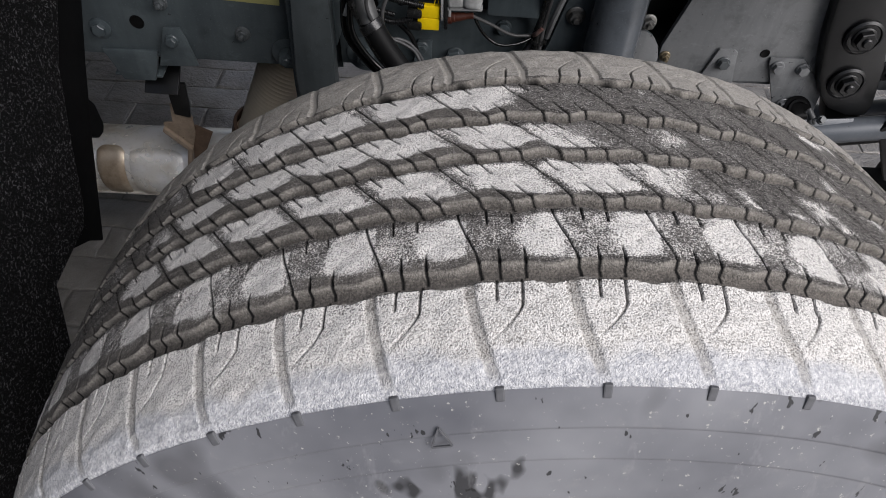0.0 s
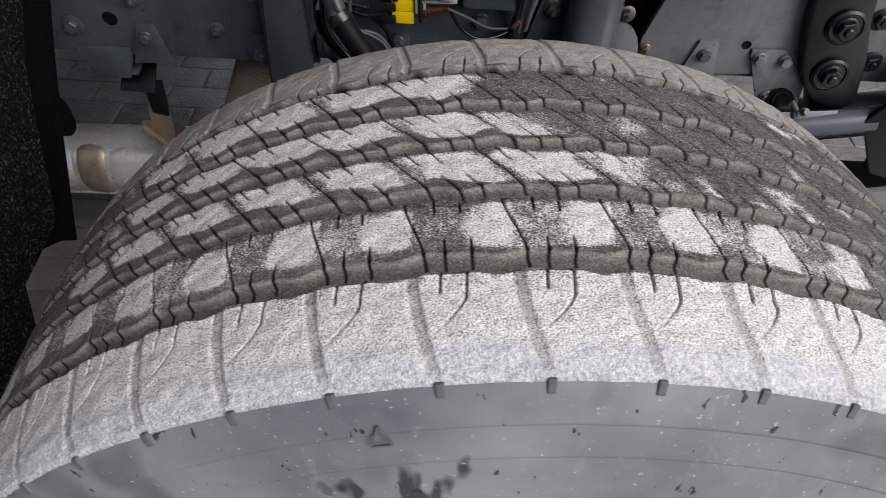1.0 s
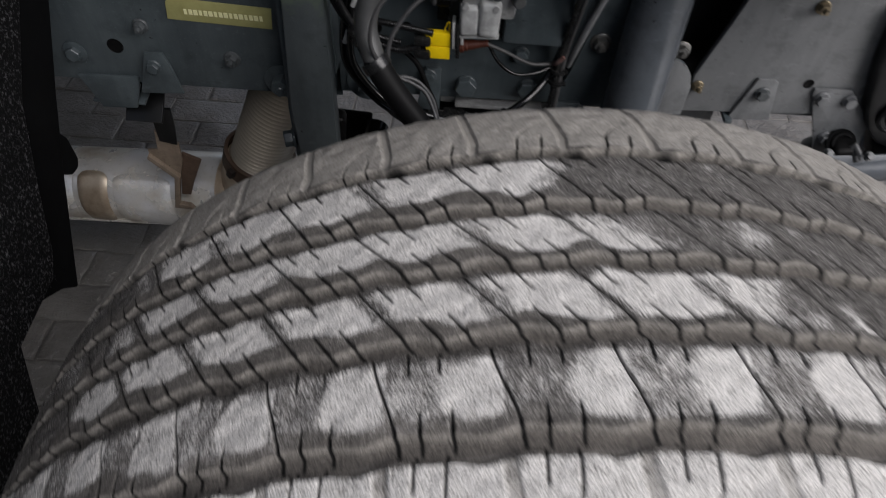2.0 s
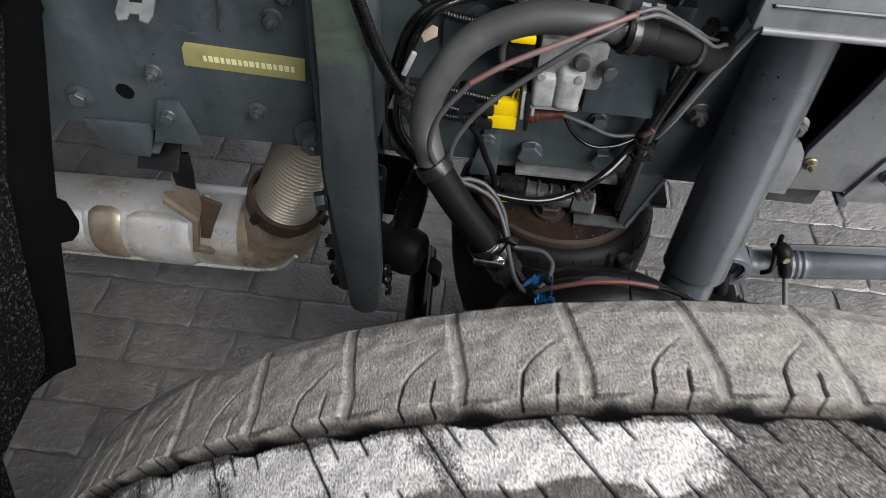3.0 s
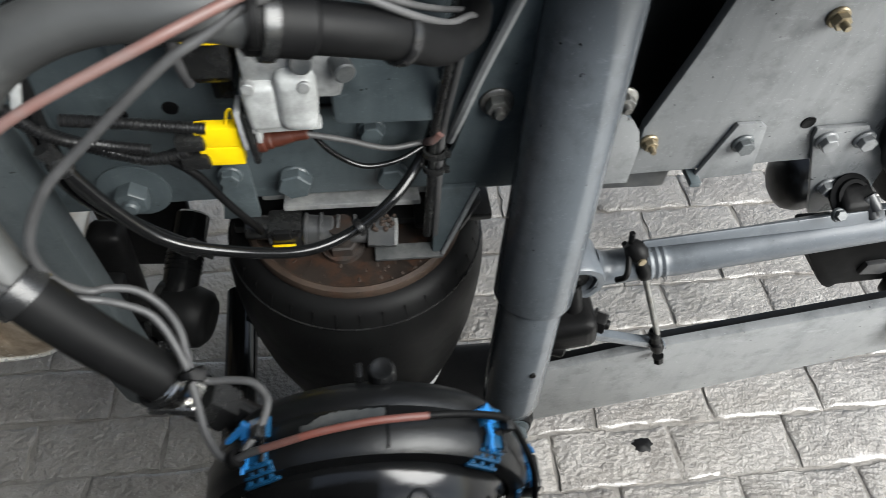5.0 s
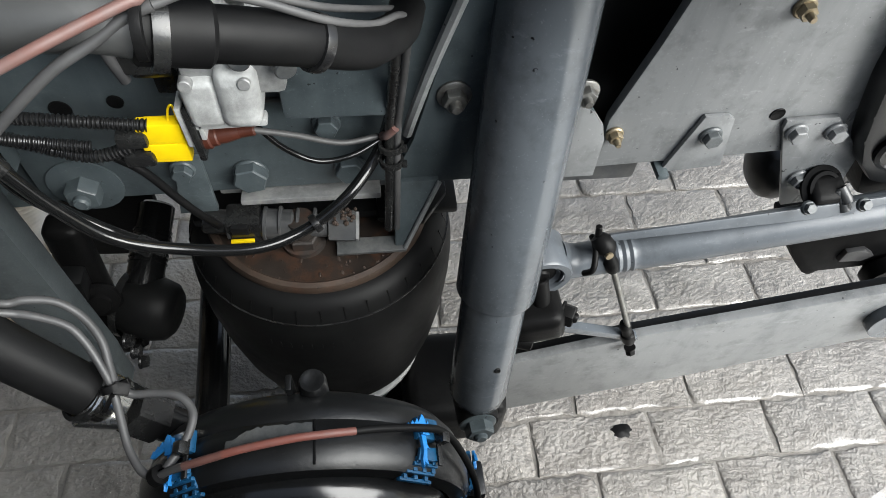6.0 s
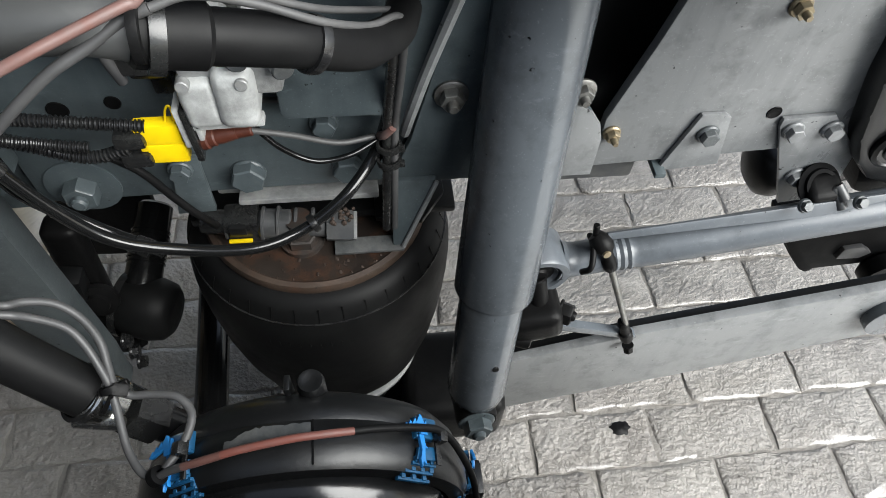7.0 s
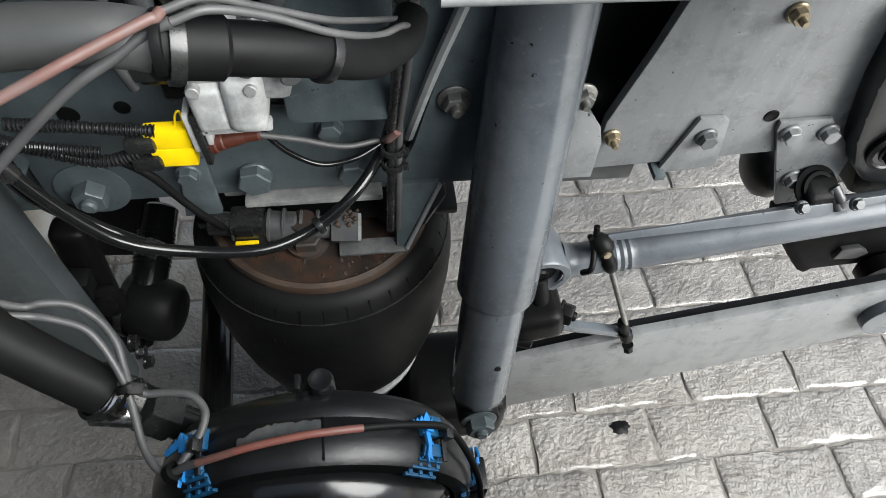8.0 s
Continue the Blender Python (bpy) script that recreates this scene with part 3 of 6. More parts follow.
def tread_piece(a0, a1, per_pitch, ds, sipes, parent, name):
    cols = int(round((a1 - a0) / PITCH * per_pitch)) + 1
    th = np.linspace(a0, a1, cols)
    s = np.arange(-0.158, 0.1581, ds)
    S, T = np.meshgrid(s, th, indexing="ij")
    cut, groove, slot, thin = tread_cut(S, T, sipes)
    rad = crown(S)
    # rubber worn unevenly, with small chips
    rad = rad - cut + 0.0012 * (lattice(T * R / 0.009, S / 0.006, 7) - 0.5) * (groove < 0.1)
    tan = np.maximum(np.clip(slot, 0, 1) * np.where(S > 0, 0.95, 0.50), np.where(S > 0.0985, 0.84, 0.0))
    crust = band(S - (GROOVES[0][0] - 0.0036) - 0.0012 * (lattice(T * R / 0.012, S / 0.2, 6) - 0.5), 0.0030, 0.0016)
    tan = np.maximum(tan, crust * 0.92)
    # painted dark floor of the far groove, in place of its own shade
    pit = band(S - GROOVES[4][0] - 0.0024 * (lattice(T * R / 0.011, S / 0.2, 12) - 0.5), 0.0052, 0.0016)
    cover, bare, rim = mud_cover(S, T)
    tan = np.maximum(tan, rim * 0.90)
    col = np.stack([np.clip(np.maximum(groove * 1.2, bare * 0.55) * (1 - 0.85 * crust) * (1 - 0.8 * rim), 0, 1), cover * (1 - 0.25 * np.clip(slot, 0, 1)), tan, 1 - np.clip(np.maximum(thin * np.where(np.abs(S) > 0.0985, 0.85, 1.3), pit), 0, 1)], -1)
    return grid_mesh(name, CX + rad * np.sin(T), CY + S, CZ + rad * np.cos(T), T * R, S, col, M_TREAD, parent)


def sidewall(sign, parent):
    a = np.array([0.158, 0.1605, 0.163, 0.1655, 0.1678, 0.1682, 0.1676, 0.170, 0.1728, 0.1743, 0.1746, 0.1738, 0.178, 0.181, 0.1845, 0.186, 0.184, 0.180, 0.172, 0.165])
    r = R - np.array([0.0195, 0.0235, 0.029, 0.036, 0.0415, 0.0430, 0.0445, 0.051, 0.060, 0.0640, 0.0655, 0.0670, 0.080, 0.095, 0.118, 0.140, 0.155, 0.17, 0.187, 0.197])
    th = np.linspace(0, 2 * np.pi, 361)
    A, T = np.meshgrid(a, th, indexing="ij")
    Rr, _ = np.meshgrid(r, th, indexing="ij")
    return grid_mesh("sidewall", CX + Rr * np.sin(T), CY + sign * A, CZ + Rr * np.cos(T), T * R, A + (R - Rr), None, M_SIDE, parent,
                     "grey scuffed rubber sidewall with dark damp smears")


def build_wheel():
    t = thing("truck_wheel", "truck tyre with mud-caked ribbed tread on a dark rim", "wheel", (CX, CY, 0))
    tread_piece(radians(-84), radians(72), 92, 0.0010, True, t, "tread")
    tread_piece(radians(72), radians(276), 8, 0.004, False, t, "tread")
    for sign in (-1, 1):
        w = sidewall(sign, t)
    # drainage nubs along the shoulder line
    bm0 = box((0.0048, 0.0032, 0.0085), Matrix.Identity(4), 0.001)
    me = bpy.data.meshes.new("shoulder_nub")
    bm0.to_mesh(me)
    bm0.free()
    me.materials.append(M_NUB)
    for i in range(PITCHES):
        th = (i + 0.08 - PHASE) * PITCH
        if not -1.4 < wrap(th / (2 * math.pi)) * 2 * math.pi < 1.3:
            continue
        for sign in (-1,):
            ob = new("shoulder_nub", me)
            rr = R - 0.0215
            ob.parent = t
            ob.matrix_parent_inverse = Matrix.Translation(-Vector(t.location))
            ob.matrix_basis = Matrix.Translation((CX + rr * math.sin(th), CY + sign * 0.1588, CZ + rr * math.cos(th))) @ Matrix.Rotation(th, 4, "Y") @ Matrix.Rotation(sign * radians(24), 4, "X")
    # rim disc with flange, and the hub inside
    m = Matrix.Translation((CX, CY, CZ)) @ pose(0, 0, 0, 90, 0, 0)
    part("rim", lathe([(0.295, 0.166), (0.302, 0.170), (0.305, 0.164), (0.292, 0.150), (0.283, 0.10), (0.27, 0.02), (0.272, -0.09), (0.288, -0.15), (0.303, -0.164), (0.298, -0.17), (0.286, -0.155)], m, 64), M_BLACK, t)
    part("wheel_disc", lathe([(0.0, -0.02), (0.10, -0.02), (0.15, -0.03), (0.24, 0.02), (0.272, 0.03), (0.272, 0.04), (0.235, 0.032), (0.15, -0.015), (0.10, -0.005), (0, -0.005)], m, 48), M_BLACK, t)
    # triangle wear mark moulded on the sidewall
    th = radians(-12.3)
    rr = R - 0.043
    m = Matrix.Translation((CX + rr * math.sin(th), CY - 0.1695, CZ + rr * math.cos(th))) @ Matrix.Rotation(th, 4, "Y") @ Matrix.Rotation(radians(-24), 4, "X") @ WALL
    tri = [(-0.0055, -0.005), (0.0055, -0.005), (0, 0.007)]
    bm = bmesh.new()
    for k in range(3):
        a, b = Vector(tri[k]), Vector(tri[(k + 1) % 3])
        d = (b - a).normalized()
        n = Vector((-d.y, d.x)) * 0.0005
        slab([tuple(a - n), tuple(b - n), tuple(b + n), tuple(a + n)], 0.0012, m, 0, bm)
    part("wear_mark", bm, M_NUB, t)
    # the wheel is steered a little and leans slightly
    hub = Vector((CX, CY, CZ))
    turn = Matrix.Translation(hub + Vector((0.0021, -0.0227, 0.0043))) @ Matrix.Rotation(0.069, 4, "Z") @ Matrix.Rotation(-0.045, 4, "X") @ Matrix.Translation(-hub)
    t.matrix_basis = turn @ Matrix.Translation((CX, CY, 0))
    return t


build_wheel()


# ---- chassis rail ----
YR = 0.012  # outer face of the rail's web


def build_rail():
    t = thing("chassis_rail", "dark blue-grey painted steel truck chassis rail with bolts", "chassis", (0, YR, 0.62))
    outline = [(-1.7, 0.627), (-0.175, 0.630), (-0.165, 0.648), (0.20, 0.648), (0.20, 1.0), (-1.7, 1.0)]
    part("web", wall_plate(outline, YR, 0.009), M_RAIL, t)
    # set-back web painted black to put the shade behind the shock into colour
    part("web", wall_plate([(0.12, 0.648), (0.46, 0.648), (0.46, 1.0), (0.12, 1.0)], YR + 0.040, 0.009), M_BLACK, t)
    # same rail's right end in paler paint, its stronger light put into the colour
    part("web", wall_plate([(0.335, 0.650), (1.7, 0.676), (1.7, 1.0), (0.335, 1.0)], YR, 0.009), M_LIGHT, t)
    part("flange", box((1.53, 0.075, 0.008), at(-0.935, YR + 0.046, 0.631), 0.002), M_RAIL, t)
    part("flange", box((1.37, 0.07, 0.008), at(1.02, YR + 0.044, 0.664, 0, -1.1), 0.002), M_LIGHT, t)
    # reinforcing plate over the middle, where the air spring hangs
    part("liner_plate", wall_plate([(-0.165, 0.649), (0.118, 0.654), (0.118, 0.90), (-0.165, 0.90)], YR - 0.012, 0.010), M_RAIL, t)
    part("seam_strip", box((0.075, 0.003, 0.003), at(0.052, YR - 0.0145, 0.752), 0.0008), M_GREYC, t)
    # bolts
    for x, z, af in ((-0.312, 0.680, 0.017), (-0.274, 0.804, 0.017), (-0.423, 0.721, 0.015), (-0.255, 0.834, 0.022), (-0.40, 0.86, 0.016)):
        bolt(t, x, YR - 0.0005, z, af * 0.85, 0.008, 0.006, 0.6, M_BOLTP, x * 700)
    for x, z in ((-0.527, 0.673),):
        bolt(t, x, YR - 0.0005, z, 0.018, 0.008, 0, 0.8, M_RAIL, 20)
    bolt(t, 0.004, YR - 0.0125, 0.674, 0.025, 0.010, 0, 0.15, M_RAIL, 12)
    bolt(t, -0.127, YR - 0.0125, 0.668, 0.024, 0.014, 0.006, 1.4, M_RAIL, 25)
    bolt(t, 0.070, YR - 0.0125, 0.726, 0.016, 0.008, 0, 0.4, M_RAIL, 5)
    bolt(t, 0.085, YR - 0.0125, 0.676, 0.022, 0.009, 0, 0.2, M_RAIL, 5)
    bolt(t, 0.413, YR - 0.0115, 0.816, 0.0115, 0.007, 0.007, 0.5, M_BRASS, 10)
    # black discs stand in for the dark of open holes; the web is uncut
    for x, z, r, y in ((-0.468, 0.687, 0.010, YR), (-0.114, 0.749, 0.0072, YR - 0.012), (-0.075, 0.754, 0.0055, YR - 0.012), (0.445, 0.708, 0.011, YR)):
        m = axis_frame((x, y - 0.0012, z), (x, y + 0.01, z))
        part("hole_disc", lathe([(r * 1.08, 0.001), (r * 1.06, 0.0002), (r, 0.0), (r * 0.96, 0.0006), (0, 0.0008)], m, 24), M_JOINT, t)
    # stamped data label; its writing is shown as plain bars
    lab = part("data_label", wall_plate([(-0.384, 0.734), (-0.25, 0.729), (-0.247, 0.758), (-0.376, 0.764), (-0.381, 0.757)], YR - 0.0018, 0.0015, 0.0004), M_LABEL, t, "olive-yellow label with pale bars")
    for i in range(16):
        x = -0.358 + i * 0.0064
        part("bar", box((0.0034 + 0.0016 * ((i * 7) % 3) / 2, 0.0008, 0.0068), at(x, YR - 0.0022, 0.7462 - (x + 0.358) * 0.03), 0), M_INK, lab)
    return t


build_rail()


def build_left_brackets():
    t = thing("rail_bracket", "dark grey folded steel bracket bolted under the rail", "bracket", (-0.48, 0, 0.6))
    part("plate", wall_plate([(-0.536, 0.640), (-0.530, 0.626), (-0.517, 0.586), (-0.467, 0.588), (-0.452, 0.626), (-0.450, 0.642)], YR - 0.006, 0.005), M_RAIL, t)
    part("lip", box((0.075, 0.03, 0.004), at(-0.492, YR + 0.010, 0.597, 8), 0.001), M_RAIL, t)
    u = thing("rail_bracket", "dark grey trapezoid steel tab with a bolt on the rail", "bracket", (-0.41, 0, 0.65))
    part("plate", wall_plate([(-0.449, 0.621), (-0.388, 0.624), (-0.396, 0.668), (-0.402, 0.688), (-0.426, 0.687)], YR - 0.012, 0.005), M_RAIL, u)
    bolt(u, -0.417, YR - 0.0125, 0.668, 0.014, 0.007, 0, 0.4, M_RAIL, 8)
    c = thing("cable_clip_plate", "bare steel slotted clip plate on the chassis rail", "bracket", (-0.385, -0.03, 0.84))
    o = [(-0.017, 0.016), (-0.018, -0.008), (-0.014, -0.016), (-0.006, -0.014), (-0.005, -0.008), (0.005, -0.008), (0.006, -0.014), (0.014, -0.016), (0.018, -0.008), (0.017, 0.016)]
    m = Matrix.Translation((-0.386, -0.036, 0.832)) @ Matrix.Rotation(radians(-60), 4, "X") @ WALL
    part("plate", slab(o, 0.003, m), M_LIGHT, c, "bare grey plate")
    part("stem", box((0.034, 0.030, 0.004), at(-0.386, -0.005, 0.840), 0.001), M_RAIL, c)
    bolt(c, -0.384, YR - 0.0005, 0.872, 0.017, 0.009, 0.004, 0.7, M_BRASS, 12)
    # a black slab stands in for the dark slot; the plate has no opening
    part("slot", slab([(-0.006, 0.003), (0.006, 0.003), (0.006, 0.010), (-0.006, 0.010)], 0.0036, m, 0.0003), M_PLASTIC, c)


build_left_brackets()


# ---- hanger arm with bush ----
def build_hanger():
    t = thing("hanger_arm", "dark grey cast hanger arm bolted to the rail", "bracket", (-0.185, -0.05, 0.39))
    o = [(-0.208, 0.93), (-0.162, 0.93), (-0.163, 0.69), (-0.164, 0.47), (-0.170, 0.405)] + arc(-0.190, 0.405, 0.020, 0, -180, 8) + [(-0.212, 0.47), (-0.221, 0.66), (-0.212, 0.80)]
    part("arm", wall_plate(o, -0.062, 0.026, 0.004), M_ARM, t)
    part("foot_plate", wall_plate([(-0.238, 0.634), (-0.165, 0.636), (-0.165, 0.97), (-0.246, 0.97), (-0.244, 0.80)], YR - 0.005, 0.0045, 0.0012), M_RAIL, t)
    part("rib", wall_plate([(-0.222, 0.90), (-0.214, 0.90), (-0.214, 0.40), (-0.230, 0.40), (-0.232, 0.64)], -0.036, 0.042, 0.003), M_RAIL, t)
    part("foot", box((0.05, 0.05, 0.26), at(-0.186, -0.012, 0.83), 0.004), M_RAIL, t)
    for z in (0.40, 0.43, 0.46, 0.49):
        bolt(t, -0.231, -0.02, z, 0.016, 0.010, 0.003, 0.3, M_PLASTIC, z * 900, (-1, 0, 0.1))
    for z in (0.405, 0.43, 0.455):
        bolt(t, -0.164, -0.03, z, 0.013, 0.006, 0, 0.3, M_PLASTIC, z * 900, (1, 0, 0))
    bolt(t, -0.243, -0.002, 0.660, 0.024, 0.018, 0.006, 1.1, M_RAIL, 17)
    bolt(t, -0.232, -0.03, 0.585, 0.020, 0.012, 0, 0.4, M_RAIL, 17, (-1, -0.4, 0))
    b = thing("stabiliser_link", "black stabiliser link with a round rubber bush", "link", (-0.14, 0.0, 0.43))
    part("stem", rod((-0.134, 0.110, 0.505), (-0.148, 0.016, 0.470), 0.019, 24), M_GLOSS, b)
    part("bush", lathe([(0, -0.032), (0.020, -0.031), (0.029, -0.026), (0.0345, -0.012), (0.0345, 0.010), (0.031, 0.024), (0.024, 0.030), (0.012, 0.031), (0, 0.031)], axis_frame((-0.144, 0.008, 0.456), (-0.107, -0.002, 0.452)), 36), M_RUBBER, b)
    part("collar", lathe([(0.036, -0.004), (0.0365, 0.0), (0.036, 0.004)], axis_frame((-0.166, 0.014, 0.458), (-0.107, -0.002, 0.452)), 36), M_PLASTIC, b)
    for k in range(8):
        c = Vector((-0.148, 0.016, 0.470)).lerp(Vector((-0.134, 0.110, 0.505)), 0.34 + 0.05 * k)
        part("sleeve_rib", lathe([(0.0186, -0.0012), (0.0202, -0.0007), (0.0202, 0.0007), (0.0186, 0.0012)], axis_frame(c, c + Vector((0.014, 0.094, 0.035))), 24), M_GLOSS, b)
    arm = thing("link_bracket", "black cast bracket holding the stabiliser link bush", "bracket", (-0.19, 0.0, 0.40))
    part("web", box((0.034, 0.030, 0.150), at(-0.190, 0.022, 0.520, 0, 6), 0.0125, 4), M_JOINT, arm)
    part("web", box((0.030, 0.034, 0.100), at(-0.186, 0.008, 0.430, 0, -6), 0.013, 4), M_JOINT, arm)
    part("boss", lathe([(0, 0), (0.018, 0), (0.020, 0.003), (0.019, 0.008), (0.012, 0.010), (0.011, 0.014), (0, 0.015)], axis_frame((-0.176, -0.002, 0.500), (-0.170, -0.05, 0.515)), 24), M_JOINT, arm)
    part("lug", box((0.028, 0.022, 0.034), at(-0.192, -0.004, 0.530, 0, 8), 0.004), M_BLACK, arm)
    # black plate added to darken the gap behind the bush, sized to the camera's view
    part("dark_filler_plate", box((0.105, 0.012, 0.125), at(-0.203, 0.140, 0.442, 0, 4), 0.004), M_JOINT, arm)
    for z in (0.425, 0.400):
        bolt(arm, -0.172, 0.0, z, 0.013, 0.008, 0, 0.4, M_JOINT, z * 800, (0.9, -0.3, 0.2))
    s = thing("stabiliser_bar", "black painted round steel stabiliser bar", "bar", (-0.12, 0, 0.25))
    part("bar", tube([(-0.130, 0.16, 0.262), (-0.124, 0.02, 0.255), (-0.118, -0.16, 0.25), (-0.11, -0.34, 0.25)], 0.0215, 24), M_GLOSS, s)
    for y in (0.12, -0.30):
        part("bush", rod((-0.122, y - 0.02, 0.253), (-0.122, y + 0.02, 0.253), 0.026, 24), M_RUBBER, s)


build_hanger()


# ---- exhaust ----
def build_exhaust():
    t = thing("exhaust_pipe", "heat-tinted steel exhaust with shield elbow and flexible bellows", "exhaust", (-0.6, 0.14, 0.25))
    ya, za = 0.145, 0.292
    bm = lathe([(0.066, 0), (0.070, 0.01), (0.070, 0.33), (0.071, 0.34), (0.071, 0.36), (0.070, 0.37), (0.070, 0.78)], axis_frame((-1.2, ya, za - 0.03), (-0.42, ya, za)), 48)
    part("pipe", bm, M_EXH, t)
    def saddle(x0, x1, a0, a1, r):
        """A curved patch of thin sheet on the pipe, rounded at its corners."""
        bm = bmesh.new()
        grid = []
        for i in range(9):
            u = i / 8
            pinch = 0.10 * (2 * u - 1) ** 4
            row = []
            for k in range(17):
                v = k / 16
                a = radians(a0 + (a1 - a0) * (v * (1 - 2 * pinch) + pinch))
                lift = 0.0 if i in (0, 8) or k in (0, 16) else 0.0040
                row.append(bm.verts.new((x0 + (x1 - x0) * u, ya - (r + lift) * math.cos(a), za - 0.006 + (r + lift) * math.sin(a))))
            grid.append(row)
        for p, q in zip(grid, grid[1:]):
            for k in range(16):
                bm.faces.new((p[k], p[k + 1], q[k + 1], q[k]))
        return bm
    for x0, x1, mat in ((-0.92, -0.80, M_EXH), (-0.785, -0.70, M_EXH), (-0.69, -0.635, M_ELBOW), (-0.625, -0.515, M_EXH)):
        part("heat_shield", saddle(x0, x1, -38, 62, 0.0702), mat, t)
    part("seam", tube([(-1.15, ya - 0.060, za - 0.062), (-0.75, ya - 0.060, za - 0.051), (-0.46, ya - 0.060, za - 0.042), (-0.405, ya - 0.060, za - 0.038), (-0.370, ya - 0.062, za - 0.022), (-0.338, ya - 0.062, za + 0.015)], 0.0034, 12), M_EXH, t)
    part("elbow", tube([(-0.43, ya, za), (-0.400, ya - 0.002, za + 0.003), (-0.377, ya - 0.006, za + 0.025), (-0.363, ya - 0.012, za + 0.062), (-0.352, ya - 0.017, za + 0.093)], lambda k: 0.0705 - 0.010 * k, 40), M_ELBOW, t)
    p, q = Vector((-0.356, 0.128, 0.385)), Vector((-0.258, 0.123, 0.6125))
    part("collar", lathe([(0.055, -0.012), (0.0615, -0.008), (0.0625, 0.012), (0.0640, 0.016), (0.0640, 0.022), (0.058, 0.024), (0.056, 0.010)], axis_frame(p, q), 40), M_COLLAR, t, "rusty brown collar ring")
    prof = []
    for i in range(27):
        h = 0.012 + i * 0.0083
        prof += [(0.0370, h), (0.0370, h + 0.0020), (0.0490, h + 0.0028), (0.0520, h + 0.0045), (0.0490, h + 0.0062), (0.0370, h + 0.0070)]
    part("bellows", lathe(prof, axis_frame(p, q), 48), M_BELLOWS, t, "pale ribbed steel bellows")
    for a in (35, 150, 265):
        m = axis_frame(p, q) @ Matrix.Rotation(radians(a), 4, "Z") @ Matrix.Translation((0.065, 0, 0.008))
        part("lug", box((0.014, 0.012, 0.016), m, 0.002), M_RUST, t)
    s = thing("exhaust_strap", "bent rusty steel strap holding the exhaust", "bracket", (-0.49, 0.08, 0.4))
    part("strap_foot", box((0.055, 0.060, 0.005), at(-0.468, 0.034, 0.578, 40), 0.0015), M_BLACK, s)
    part("strap", wall_plate([(-0.483, 0.545), (-0.449, 0.547), (-0.452, 0.505), (-0.457, 0.474), (-0.484, 0.480)], 0.058, 0.005), M_BLACK, s)
    part("strap", wall_plate([(-0.489, 0.500), (-0.470, 0.478), (-0.456, 0.474), (-0.459, 0.434), (-0.470, 0.405), (-0.512, 0.446), (-0.512, 0.456), (-0.495, 0.458)], 0.0615, 0.004), M_STRAP, s)
    part("strap_edge", slab([(-0.515, 0.441), (-0.480, 0.401), (-0.499, 0.326), (-0.464, 0.324), (-0.470, 0.334), (-0.488, 0.336), (-0.470, 0.403), (-0.511, 0.450)], 0.010, Matrix.Translation((0, 0.064, 0)) @ WALL, 0.0012), M_STRAP, s, "tan scorched bent edge")
    part("strap_web", wall_plate([(-0.460, 0.449), (-0.430, 0.434), (-0.455, 0.382), (-0.468, 0.350), (-0.484, 0.350), (-0.468, 0.42)], 0.0665, 0.006), M_COLLAR, s)


build_exhaust()


# ---- air spring ----
SX, SY = 0.050, 0.034


